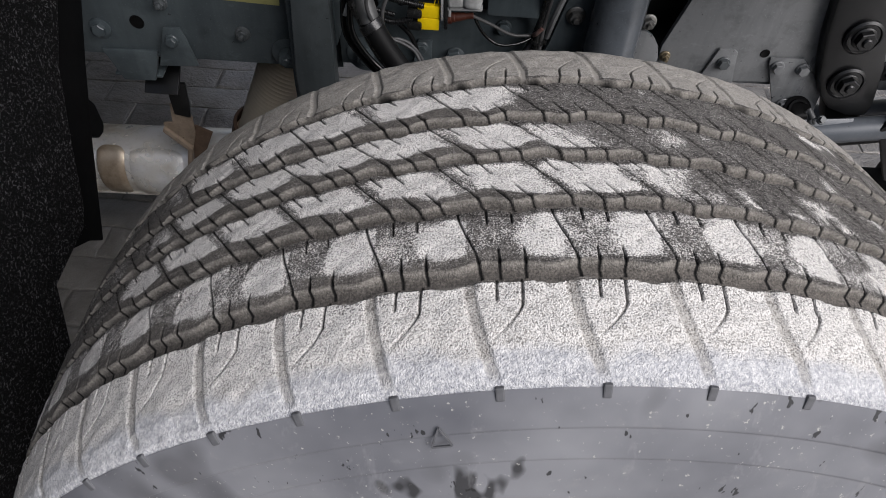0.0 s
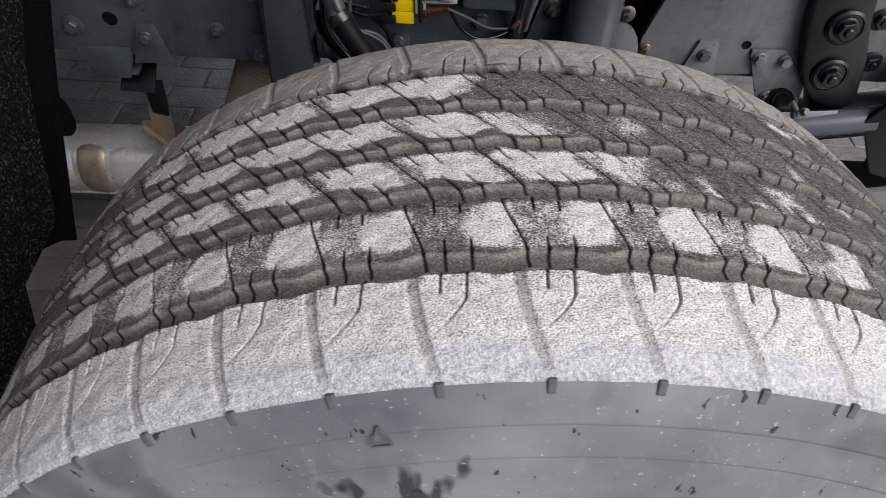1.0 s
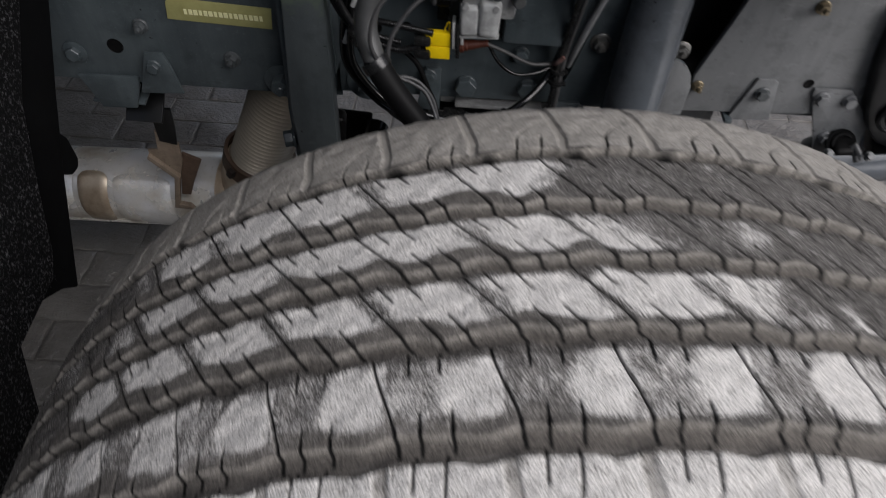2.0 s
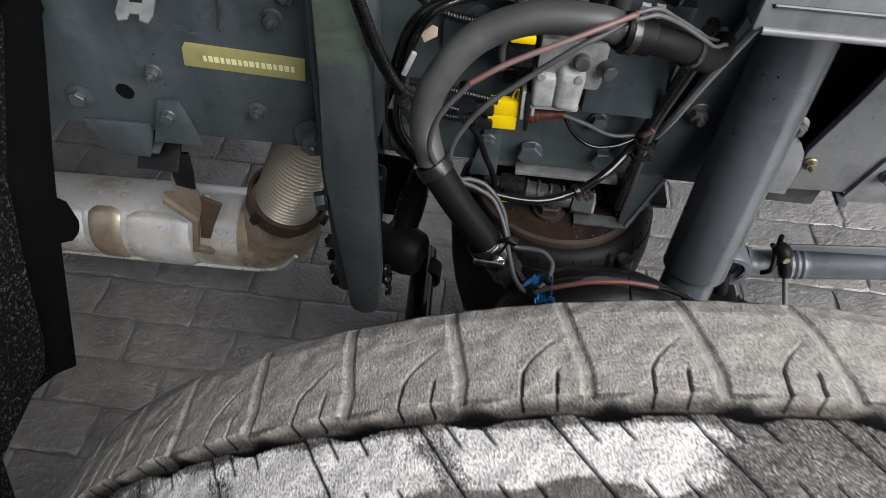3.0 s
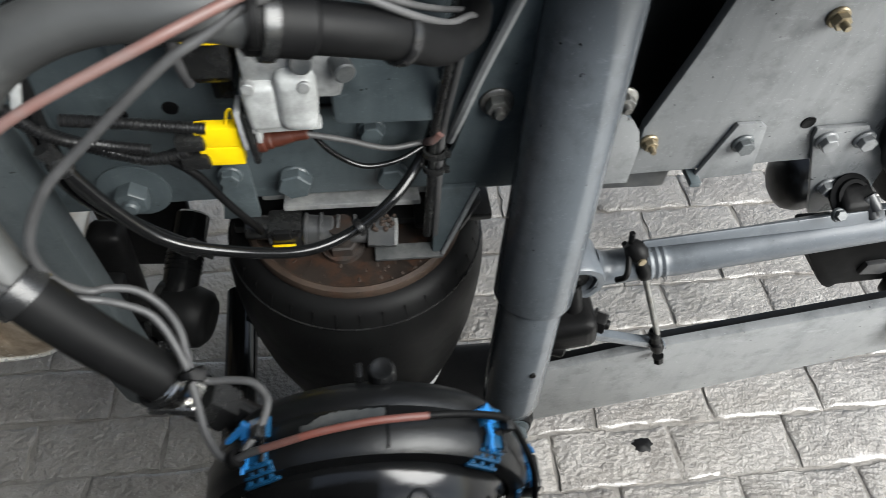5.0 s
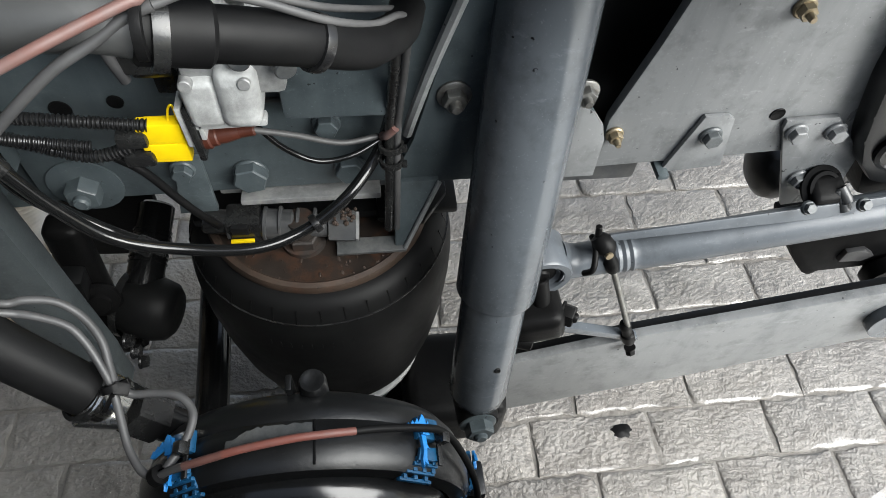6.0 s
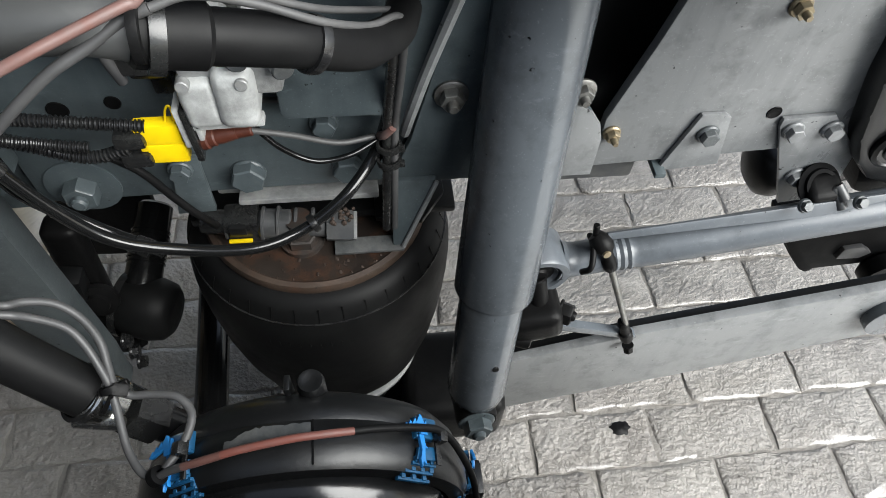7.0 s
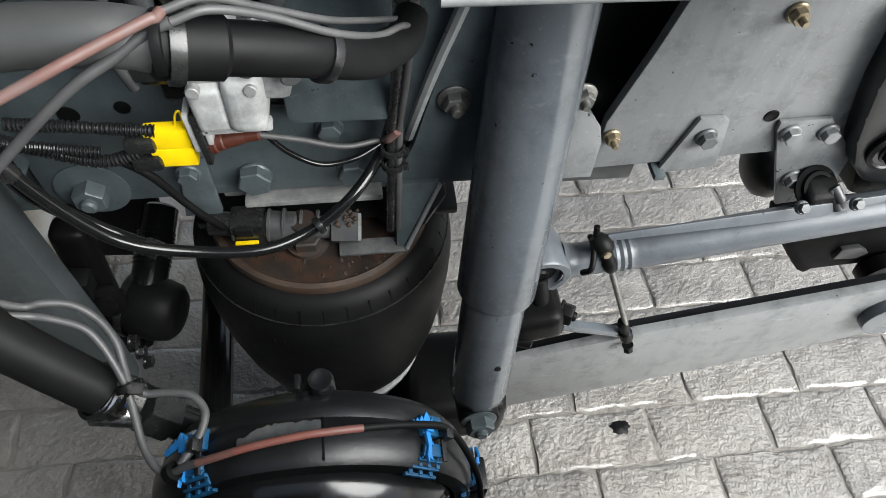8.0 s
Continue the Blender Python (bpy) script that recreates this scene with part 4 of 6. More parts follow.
def build_air_spring():
    t = thing("air_spring", "black rubber air spring bellow with a rusty steel top plate", "air spring", (SX, SY, 0.2))
    m = at(SX, SY, 0)
    prof = [(0.092, 0.590), (0.104, 0.591), (0.1140, 0.588), (0.1205, 0.580), (0.1255, 0.566), (0.1290, 0.550), (0.1305, 0.53), (0.1300, 0.50), (0.1265, 0.45), (0.1200, 0.40), (0.110, 0.355), (0.099, 0.327), (0.090, 0.315), (0.082, 0.315), (0.076, 0.33)]
    part("bellow", lathe(prof, m, 72), M_RUBBER, t)
    # moulded ticks and bead lines round the upper bellow
    bm = bmesh.new()
    for i in range(36):
        a = 2 * math.pi * i / 36
        box((0.0008, 0.0009, 0.016), m @ Matrix.Rotation(a, 4, "Z") @ Matrix.Translation((0.1216, 0, 0.5768)) @ Matrix.Rotation(radians(-19.5), 4, "Y"), 0, bm=bm)
    tagged(part("moulded_relief", bm, M_JOINT, t), kind="stuff")
    part("bead_line", lathe([(0.1235, 0.5680), (0.1256, 0.5684), (0.1256, 0.5692), (0.1230, 0.5696)], m, 72), M_PLASTIC, t)
    bm = bmesh.new()
    for i in range(9):
        a = radians(-112 + i * 4.2)
        box((0.0008, 0.0012, 0.011), m @ Matrix.Rotation(a, 4, "Z") @ Matrix.Translation((0.1298, 0, 0.536)), 0, bm=bm)
    tagged(part("moulded_marks", bm, M_RUBBER, t), kind="stuff")
    part("top_plate", lathe([(0, 0.597), (0.092, 0.597), (0.0985, 0.598), (0.1030, 0.595), (0.1035, 0.589), (0.098, 0.585)], m, 64), M_SCALE, t, "rust-brown round steel top plate")
    part("plate_rim", lathe([(0.0965, 0.5970), (0.0995, 0.5998), (0.1040, 0.5985), (0.1058, 0.5945), (0.1050, 0.5885), (0.1000, 0.5865)], m, 64), M_RIM, t, "thick rust-brown rolled rim")
    rng = random.Random(8)
    bm = bmesh.new()
    for i in range(90):
        a, r, k = rng.uniform(-2.9, -0.2), 0.098 * rng.uniform(0.45, 1.0) ** 0.4, 0.0005 + 0.0016 * rng.random() ** 2
        bmesh.ops.create_icosphere(bm, subdivisions=1, radius=k, matrix=m @ Matrix.Translation((r * math.cos(a), r * math.sin(a), 0.5975)) @ Euler((rng.random(), rng.random(), a)).to_matrix().to_4x4() @ Matrix.Diagonal((1.6, 1.0, 0.5, 1)))
    tagged(part("grit", bm, M_CRUMB, t, "loose rust and dirt crumbs"), kind="stuff")
    part("piston", lathe([(0.070, 0.34), (0.086, 0.318), (0.090, 0.31), (0.090, 0.30), (0.07, 0.285), (0.066, 0.20), (0.072, 0.19), (0, 0.19)], m, 48), M_RAIL, t)
    part("piston_rim", lathe([(0.088, 0.306), (0.099, 0.308), (0.1030, 0.313), (0.1030, 0.318), (0.098, 0.320), (0.09, 0.318)], m, 64), M_ALU, t, "pale dusty metal rim")
    part("fitting", lathe([(0.020, 0.597), (0.020, 0.602), (0.012, 0.603), (0.012, 0.63), (0.0, 0.63)], at(SX - 0.012, SY - 0.052, 0), 20), M_RUST, t)
    hexbm = hexagon(0.030, 0.012, at(SX - 0.012, SY - 0.052, 0.601))
    part("nut", hexbm, M_RUST, t)
    seat = thing("seat_bracket", "grey steel seat bracket between rail and air spring", "bracket", (0.08, 0.02, 0.6))
    part("pad", box((0.17, 0.09, 0.012), at(0.055, 0.055, 0.640), 0.003), M_ALU, seat, "dusty bare-metal pad")
    part("pad_lip", box((0.118, 0.026, 0.006), at(0.050, 0.002, 0.6445, -8), 0.0015), M_ALU, seat, "dusty pale metal lip")
    part("pad_plate", box((0.24, 0.10, 0.010), at(0.06, 0.052, 0.604), 0.003), M_BLACK, seat)
    gus = [(0.020, 0.045), (0.085, 0.040), (0.085, -0.004), (0.062, -0.036), (0.020, -0.030)]
    part("gusset", slab([(0.085 + x, 0.02 + y) for x, y in gus], 0.006, at(0, 0, 0.608), 0.0015), M_BLACK, seat)
    tilt = Matrix(((1, 0, 0, 0), (0, 0.37, 1, -0.012 - 0.37 * 0.664), (0, 1, 0, 0), (0, 0, 0, 1)))
    part("upright", slab([(0.121, 0.664), (0.158, 0.664), (0.1275, 0.603), (0.119, 0.603)], 0.006, tilt, 0.0012), M_RAIL, seat)
    part("upright_edge", tube([(0.1585, -0.014, 0.664), (0.143, -0.0255, 0.633), (0.128, -0.0365, 0.603)], 0.0022, 8), M_LIGHT, seat, "pale strip along the plate edge")
    part("foot_lip", box((0.062, 0.016, 0.004), at(0.098, -0.031, 0.6015, 6), 0.0012), M_CAST, seat)
    part("tab", wall_plate([(-0.062, 0.633), (-0.030, 0.634), (-0.03, 0.70), (-0.05, 0.70)], -0.008, 0.006), M_RAIL, seat)
    bolt(seat, -0.045, -0.0085, 0.690, 0.014, 0.007, 0, 0.4, M_RAIL, 4)


build_air_spring()


# ---- shock absorber and its bracket ----
A = Vector((0.192, -0.128, 0.455))
B = Vector((0.222, -0.012, 0.83))


def build_shock():
    t = thing("shock_absorber", "blue-grey painted telescopic shock absorber beside the rail", "shock absorber", tuple(A))
    seam = A.lerp(B, 0.378)
    top = A.lerp(B, 1.35)
    L = (top - seam).length
    part("dust_tube", lathe([(0.0300, 0.0), (0.0340, 0.0005), (0.0350, 0.003), (0.0350, L), (0.030, L + 0.006), (0, L + 0.006)], axis_frame(seam, top), 56), M_SHOCK, t)
    m = axis_frame(A, B)
    H = (seam - A).length
    part("body", lathe([(0, 0.004), (0.020, 0.004), (0.026, 0.010), (0.0290, 0.022), (0.0290, H + 0.03)], m, 48), M_SHOCK, t)
    part("drain_dot", lathe([(0.0, 0.0), (0.003, 0.0), (0.003, 0.002), (0, 0.0022)], Matrix.Translation(A.lerp(B, 0.205)) @ pose(0.006, -0.0278, 0.004, 80), 12), M_PLASTIC, t)
    e = Vector((A.x, A.y, A.z - 0.008))
    part("eye", lathe([(0.012, -0.022), (0.0195, -0.022), (0.021, -0.018), (0.021, 0.018), (0.0195, 0.022), (0.012, 0.022)], axis_frame(e, e + Vector((0.05, -0.94, 0.1))), 32), M_RUBBER, t)
    bolt(t, e.x, e.y - 0.021, e.z + 0.002, 0.025, 0.012, 0.005, 0.5, M_RAIL, 13, (0.05, -0.94, 0.1))
    # stamped marks: plain bars
    for k, z in enumerate((0.58, 0.62)):
        c = A.lerp(B, z)
        part("stamp_bar", box((0.009, 0.0006, 0.0016), Matrix.Translation(c + Vector((0.0195, -0.0300, -0.004))) @ pose(0, 0, 0, 0, -4, 33), 0), M_RAIL, t)


build_shock()


def build_shock_bracket():
    t = thing("shock_bracket", "grey steel shock absorber bracket on the rail", "bracket", (0.2, 0, 0.65))
    part("gusset", wall_plate([(0.119, 0.655), (0.119, 0.662), (0.136, 0.706), (0.165, 0.83), (0.185, 0.93), (0.232, 0.93), (0.215, 0.80), (0.222, 0.745), (0.250, 0.741), (0.266, 0.738), (0.279, 0.730), (0.288, 0.717), (0.293, 0.700), (0.294, 0.657)], YR - 0.018, 0.008, 0.0018), M_RAIL, t)
    # the gusset's right end again in paler paint, which paints in its light
    part("lit_gusset_end", wall_plate([(0.238, 0.656), (0.238, 0.741), (0.252, 0.7415), (0.267, 0.7385), (0.280, 0.7305), (0.289, 0.7175), (0.294, 0.700), (0.295, 0.656)], YR - 0.0215, 0.003, 0.0008), M_LIGHT, t, "rounded right end of the gusset, its light put into paler paint")
    edge = bmesh.new()
    run = [Vector((0.131, -0.012, 0.722)), Vector((0.1345, -0.034, 0.766)), Vector((0.145, -0.043, 0.815)), Vector((0.160, -0.056, 0.878)), Vector((0.158, -0.078, 0.908)), Vector((0.142, -0.105, 0.930))]
    tube(run, 0.0042, 8, 4, edge)
    part("edge_flange", edge, M_LIGHT, t)
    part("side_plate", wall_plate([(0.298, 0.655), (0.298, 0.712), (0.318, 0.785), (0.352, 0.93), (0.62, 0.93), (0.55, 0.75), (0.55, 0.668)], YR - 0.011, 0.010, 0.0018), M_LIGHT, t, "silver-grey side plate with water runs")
    # flat black disc painted in for the hole's dark inside; the plate is whole
    part("drain_hole_disc", lathe([(0.0066, -0.002), (0.0066, 0.0004), (0.0062, 0.0008), (0.0058, 0.0005), (0.0, 0.0005)], axis_frame((0.4451, YR - 0.0112, 0.7108), (0.4451, -0.3, 0.7108)), 24), M_JOINT, t, "dark disc standing in for a drilled hole")
    part("cap", box((0.42, 0.16, 0.010), at(0.336, -0.055, 0.962), 0.003), M_LIGHT, t)
    part("cap_lip", box((0.42, 0.008, 0.034), at(0.336, -0.133, 0.9465), 0.003), M_LIGHT, t)
    part("cap_bead", tube([(0.132, -0.1385, 0.9315), (0.30, -0.1385, 0.9315), (0.545, -0.1385, 0.9315)], 0.0030, 10), M_LIGHT, t)
    part("cap_rib", tube([(0.134, -0.1375, 0.9500), (0.30, -0.1375, 0.9500), (0.545, -0.1375, 0.9500)], 0.0016, 8), M_RAIL, t)
    rng = random.Random(4)
    bm = bmesh.new()
    bmesh.ops.create_icosphere(bm, subdivisions=3, radius=0.0125)
    for v in bm.verts:
        v.co = Vector((0.136, -0.118, 0.937)) + Vector((v.co.x * 0.8, v.co.y * 1.3, v.co.z * 1.15)) * (1 + 0.22 * noise.noise(v.co * 190))
    part("welded_end", bm, M_CAST, t, "lumpy grime-covered welded end")
    bolt(t, 0.166, YR - 0.0185, 0.754, 0.0165, 0.009, 0.007, 0.6, M_BOLT, 9)
    bolt(t, 0.266, YR - 0.0185, 0.752, 0.0145, 0.008, 0.006, 0.6, M_BOLT, 21)
    bolt(t, 0.306, YR - 0.0115, 0.697, 0.0105, 0.006, 0.007, 0.5, M_BRASS, 30)
    b = thing("support_tab", "silver-grey folded steel tab with a bolt", "bracket", (0.39, 0, 0.65))
    part("plate", wall_plate([(0.360, 0.649), (0.416, 0.654), (0.405, 0.712), (0.399, 0.716), (0.378, 0.716)], YR - 0.016, 0.0045, 0.001), M_LIGHT, b)
    part("fold", box((0.010, 0.05, 0.006), at(0.36, 0.012, 0.652), 0.001), M_RAIL, b)
    bolt(b, 0.390, YR - 0.0165, 0.695, 0.0135, 0.007, 0, 0.45, M_BOLTP, 14)
    c = thing("electrics_box", "grey plastic box hanging below the rail", "box", (0.33, 0.03, 0.61))
    part("case", slab([(0.262, 0.020), (0.352, 0.020), (0.352, 0.075), (0.262, 0.075)], 0.036, at(0, 0, 0.614), 0.004), M_GREYPL, c)
    part("fin", box((0.012, 0.02, 0.02), at(0.264, 0.012, 0.628), 0.002), M_PLASTIC, c)


build_shock_bracket()


# ---- brake chamber ----
BX, BY, BZ = 0.057, -0.272, 0.711


def build_brake_chamber():
    t = thing("brake_chamber", "glossy black steel air brake chamber with clamp ring", "brake chamber", (BX, BY, BZ - 0.09))
    m = Matrix.Translation((BX, BY, BZ)) @ pose(0, 0, 0, 90, 0, 0)  # local z points away from the rail
    part("front_can", lathe([(0.080, -0.002), (0.077, 0.008), (0.0735, 0.013), (0.0712, 0.017), (0.0705, 0.024), (0.068, 0.044), (0.060, 0.058), (0.046, 0.066), (0.03, 0.069), (0, 0.070)], m, 56), M_GLOSS, t)
    part("clamp_ring", lathe([(0.076, -0.012), (0.0840, -0.011), (0.0868, -0.006), (0.0868, 0.007), (0.0840, 0.012), (0.076, 0.013)], m, 64), M_BLACK, t)
    part("rear_can", lathe([(0.081, -0.006), (0.0835, -0.011), (0.0825, -0.020), (0.0765, -0.027), (0.064, -0.033), (0.045, -0.038), (0.030, -0.042), (0, -0.043)], m, 56), M_BLACK, t)
    part("mount_stud", rod((BX, BY + 0.03, BZ - 0.06), (BX, BY + 0.06, BZ - 0.34), 0.014, 16), M_BLACK, t)
    part("port", lathe([(0.0068, 0.0), (0.0068, 0.026), (0.0058, 0.029), (0.0036, 0.029), (0, 0.027)], at(BX + 0.010, BY + 0.030, BZ + 0.055), 20), M_BLACK, t)
    part("port_tab", box((0.003, 0.008, 0.030), at(BX - 0.001, BY + 0.030, BZ + 0.069), 0.0008), M_BLACK, t)
    part("vent_hole", lathe([(0.0060, 0.0), (0.0068, 0.0012), (0.0052, 0.0016), (0.0048, -0.004), (0, -0.004)], axis_frame((BX + 0.024, BY - 0.030, BZ + 0.0650), (BX + 0.034, BY - 0.032, BZ + 0.11)), 20), M_PLASTIC, t)
    part("ring_lug", box((0.014, 0.020, 0.02), at(BX + 0.090, BY, BZ - 0.01), 0.003), M_BLACK, t)
    # the clamp band's butt ends: a black bar for the gap's dark, and a strip of paint worn to grey metal beside it
    rng = random.Random(8)
    bm = bmesh.new()
    rows = []
    for k in range(25):
        a = radians(-19 + 26 * k / 24)
        lo, hi = BY + 0.0005 + rng.uniform(0, 0.001), BY + 0.0088 - 0.004 * max(0, 1 - k / 8) + rng.uniform(-0.0008, 0.0004)
        rows.append([bm.verts.new((BX + r * math.sin(a), y, BZ + r * math.cos(a))) for r, y in ((0.0860, lo), (0.0873, lo), (0.0873, (lo + hi) / 2), (0.0866, hi), (0.0850, hi))])
    for p, q in zip(rows, rows[1:]):
        for k in range(4):
            bm.faces.new((p[k], p[k + 1], q[k + 1], q[k]))
    bm.faces.new(rows[0])
    bm.faces.new(rows[-1][::-1])
    bmesh.ops.recalc_face_normals(bm, faces=bm.faces)
    part("worn_strip", bm, M_CAST, t, "worn strip of scraped grey metal")
    part("band_gap_bar", box((0.0010, 0.020, 0.004), Matrix.Translation((BX, BY, BZ)) @ Matrix.Rotation(radians(7.6), 4, "Y") @ Matrix.Translation((0, 0, 0.0855)), 0.0002), M_FLAPBAR, t)
    part("ring_clip", tube([(BX + 0.066, BY - 0.022, BZ + 0.035), (BX + 0.070, BY - 0.044, BZ + 0.02), (BX + 0.076, BY - 0.040, BZ - 0.01), (BX + 0.080, BY - 0.022, BZ + 0.02)], 0.0022, 8), M_STEEL, t)
    return t


build_brake_chamber()


def build_blue_clip(angle):
    """A blue snap-on cable clip on the clamp ring, comb teeth outward."""
    t = thing("cable_clip", "bright blue plastic cable clip on the brake chamber ring", "clip", (BX + 0.088 * math.sin(angle), BY, BZ + 0.088 * math.cos(angle)), "clips on the brake chamber")
    base = Matrix.Translation((BX, BY + 0.001, BZ)) @ Matrix.Rotation(angle, 4, "Y") @ Matrix.Translation((0, 0, 0.0868))
    # dirty body over the far half of the ring, its shade painted in as darker blue; its comb stands up beside it
    part("saddle", box((0.0135, 0.0105, 0.0044), base @ Matrix.Translation((0.0045, 0.0075, 0.0012)), 0.0008), M_BLUESHADE, t)
    comb = [(-0.0125, 0.0045), (-0.0105, 0.0075), (-0.0098, 0.0060), (-0.0078, 0.0090), (-0.0070, 0.0072), (-0.0048, 0.0105), (-0.0040, 0.0086), (-0.0015, 0.0130), (-0.0005, 0.0120), (0.0010, 0.0085), (0.0024, 0.0105), (0.0026, 0.0030), (-0.0018, 0.0030), (-0.0022, 0.0066), (-0.0110, 0.0040)]
    part("comb", slab(comb, 0.0018, base @ Matrix.Translation((0, 0, 0.0042)), 0.0003), M_BLUE, t)
    spine = [(-0.0016, 0.0032), (0.0014, 0.0032), (0.0020, -0.0015), (0.0034, -0.0030), (0.0016, -0.0028), (0.0010, -0.0078), (0.0018, -0.0110), (-0.0006, -0.0095), (-0.0012, -0.0128), (-0.0020, -0.0085), (-0.0006, -0.0040)]
    part("spine", slab(spine, 0.0020, base @ Matrix.Translation((0, 0, 0.0026)), 0.0003), M_BLUE, t)
    part("front_plate", slab([(-0.0010, -0.0020), (0.0120, -0.0010), (0.0115, -0.0075), (-0.0030, -0.0085)], 0.0020, base @ Matrix.Translation((0, 0, 0.0008)), 0.0004), M_BLUESHADE, t)
    # open grid folded down over the front of the ring
    for k in range(3):
        w = 0.0155 + 0.0025 * k
        part("grid_bar", box((w, 0.0017, 0.0026), base @ Matrix.Translation((0.0040 - 0.0012 * k, -0.0092 - 0.0030 * k, -0.0008 - 0.0028 * k)), 0.0004), M_BLUESHADE, t)
        for x in (-0.35, -0.02, 0.31):
            part("grid_web", box((0.0024, 0.0030, 0.0022), base @ Matrix.Translation((0.0040 - 0.0012 * k + (x + 0.12 * (k % 2)) * w, -0.0077 - 0.0030 * k, 0.0002 - 0.0028 * k)), 0.0003), M_BLUESHADE, t)
    part("tie", box((0.0050, 0.0060, 0.0060), base @ Matrix.Translation((0.0105, 0.0030, 0.0065)), 0.001), M_PLASTIC, t)
    part("tie_band", box((0.0030, 0.020, 0.0012), base @ Matrix.Translation((0.0105, 0.000, 0.0036)), 0.0004), M_PLASTIC, t)


build_blue_clip(radians(-37))
build_blue_clip(radians(42))
build_blue_clip(radians(88))


# ---- hoses and cables ----
def hose(name, label, category, points, r, mat, segs=14, ribs=0.0, pitch=0.004):
    t = thing(name, label, category, tuple(points[0]))
    part("line", tube(points, r, segs, 8, None, ribs, pitch), mat, t)
    return t


def end_fittings(t, points, r, mat):
    """A push-in collar and hexagon at each end of a plain line."""
    for p, q in ((points[0], points[1]), (points[-1], points[-2])):
        p, q = Vector(p), Vector(q)
        d = (q - p).normalized()
        part("collar", rod(p - d * 0.002, p + d * 0.012, r * 1.35, 18), mat, t)
        part("fitting", hexagon(r * 2.3, 0.010, axis_frame(p - d * 0.010, p)), M_PLASTIC, t)


def ring_at(p, d, r, w, mat, parent, name="tie"):
    p, d = Vector(p), Vector(d).normalized()
    side = d.cross(Vector((0.2, 0.6, 0.7))).normalized()
    part(name + "_head", box((w * 0.9, 0.005, 0.004), axis_frame(p - side * (r + 0.002), p - side * (r + 0.002) + d) @ pose(0, 0, 0, 0, 90, 0), 0.0008), mat, parent)
    part(name, lathe([(r - 0.001, 0), (r + 0.0012, 0.0004), (r + 0.0014, w * 0.5), (r + 0.0012, w - 0.0004), (r - 0.001, w)], axis_frame(p - d * w / 2, p + d), 24), mat, parent)


H = [(-0.008, -0.238, 0.738), (-0.038, -0.235, 0.787), (-0.066, -0.225, 0.821), (-0.085, -0.217, 0.849), (-0.093, -0.205, 0.877), (-0.085, -0.195, 0.906), (-0.062, -0.188, 0.936), (-0.028, -0.184, 0.952), (0.012, -0.184, 0.954), (0.036, -0.181, 0.946)]
h = hose("air_hose", "thick dusty grey rubber air hose to the brake chamber", "hose", H[3:], 0.0106, M_HOSE, 24)
part("black_sleeve", tube(H[1:4], 0.0119, 24), M_RUBBER, h, "black lower hose")
part("joiner", rod((0.026, -0.183, 0.949), (0.050, -0.176, 0.941), 0.0120, 24), M_RUBBER, h)
part("elbow_hose", tube([(0.042, -0.179, 0.944), (0.077, -0.165, 0.929), (0.0990, -0.1460, 0.9100), (0.1091, -0.1325, 0.9022), (0.1184, -0.1197, 0.8988), (0.1232, -0.1062, 0.9012)], lambda k: 0.0100 - 0.0016 * k * k, 20), M_RUBBER, h)
ring_at((0.034, -0.1815, 0.9465), (1, 0.25, -0.3), 0.0123, 0.006, M_PLASTIC, h)
ring_at((0.0315, -0.1875, 0.9530), (1, 0.1, -0.1), 0.0095, 0.004, M_JOINT, h, "cable_tie")
ring_at((0.083, -0.1615, 0.9245), (1, 0.5, -0.7), 0.0101, 0.005, M_PLASTIC, h)
ring_at((-0.083, -0.2185, 0.846), (0.55, -0.25, -0.75), 0.0124, 0.010, M_PLASTIC, h)
ring_at((-0.040, -0.234, 0.785), (0.5, 0.05, -0.8), 0.0132, 0.005, M_PLASTIC, h)
d = Vector(H[0]) - Vector(H[1])
part("ferrule", rod(Vector(H[1]) - d * 0.02, Vector(H[1]) + d * 0.30, 0.0126, 28), M_STEEL, h, "bright crimped steel ferrule")
part("ferrule_screw", rod(Vector(H[1]) + d * 0.12 + Vector((-0.012, -0.008, -0.006)), Vector(H[1]) + d * 0.12 + Vector((0.012, -0.013, -0.002)), 0.0038, 12), M_STEEL, h)
part("hex_nut", hexagon(0.023, 0.020, axis_frame(Vector(H[1]) + d * 0.38, Vector(H[0]))), M_PLASTIC, h)
part("elbow_fitting", tube([Vector(H[1]) + d * 0.7, Vector(H[0]) + d * 0.05, Vector(H[0]) + d * 0.35 + Vector((0.006, 0, 0)), (0.022, -0.240, 0.706)], 0.0098, 16), M_PLASTIC, h)

# one cable runs over the air hose, through two ties and on over the brake chamber ring
w = hose("sensor_cable", "dusty grey sensor cable with faded red stretches", "cable", [(-0.062, -0.227, 0.930), (-0.080, -0.230, 0.904), (-0.086, -0.229, 0.875), (-0.078, -0.222, 0.848), (-0.0615, -0.2141, 0.8292), (-0.0511, -0.2139, 0.8245), (-0.0388, -0.2165, 0.8183), (-0.0322, -0.2222, 0.8116), (-0.0269, -0.2306, 0.8041), (-0.0235, -0.2377, 0.7973), (-0.0218, -0.2433, 0.7937), (-0.0191, -0.2530, 0.7899), (-0.0153, -0.2645, 0.7862), (-0.0085, -0.2747, 0.7850), (-0.0014, -0.2774, 0.7859), (0.0047, -0.2770, 0.7903), (0.0120, -0.2769, 0.7945)], 0.0019, M_GREYC)
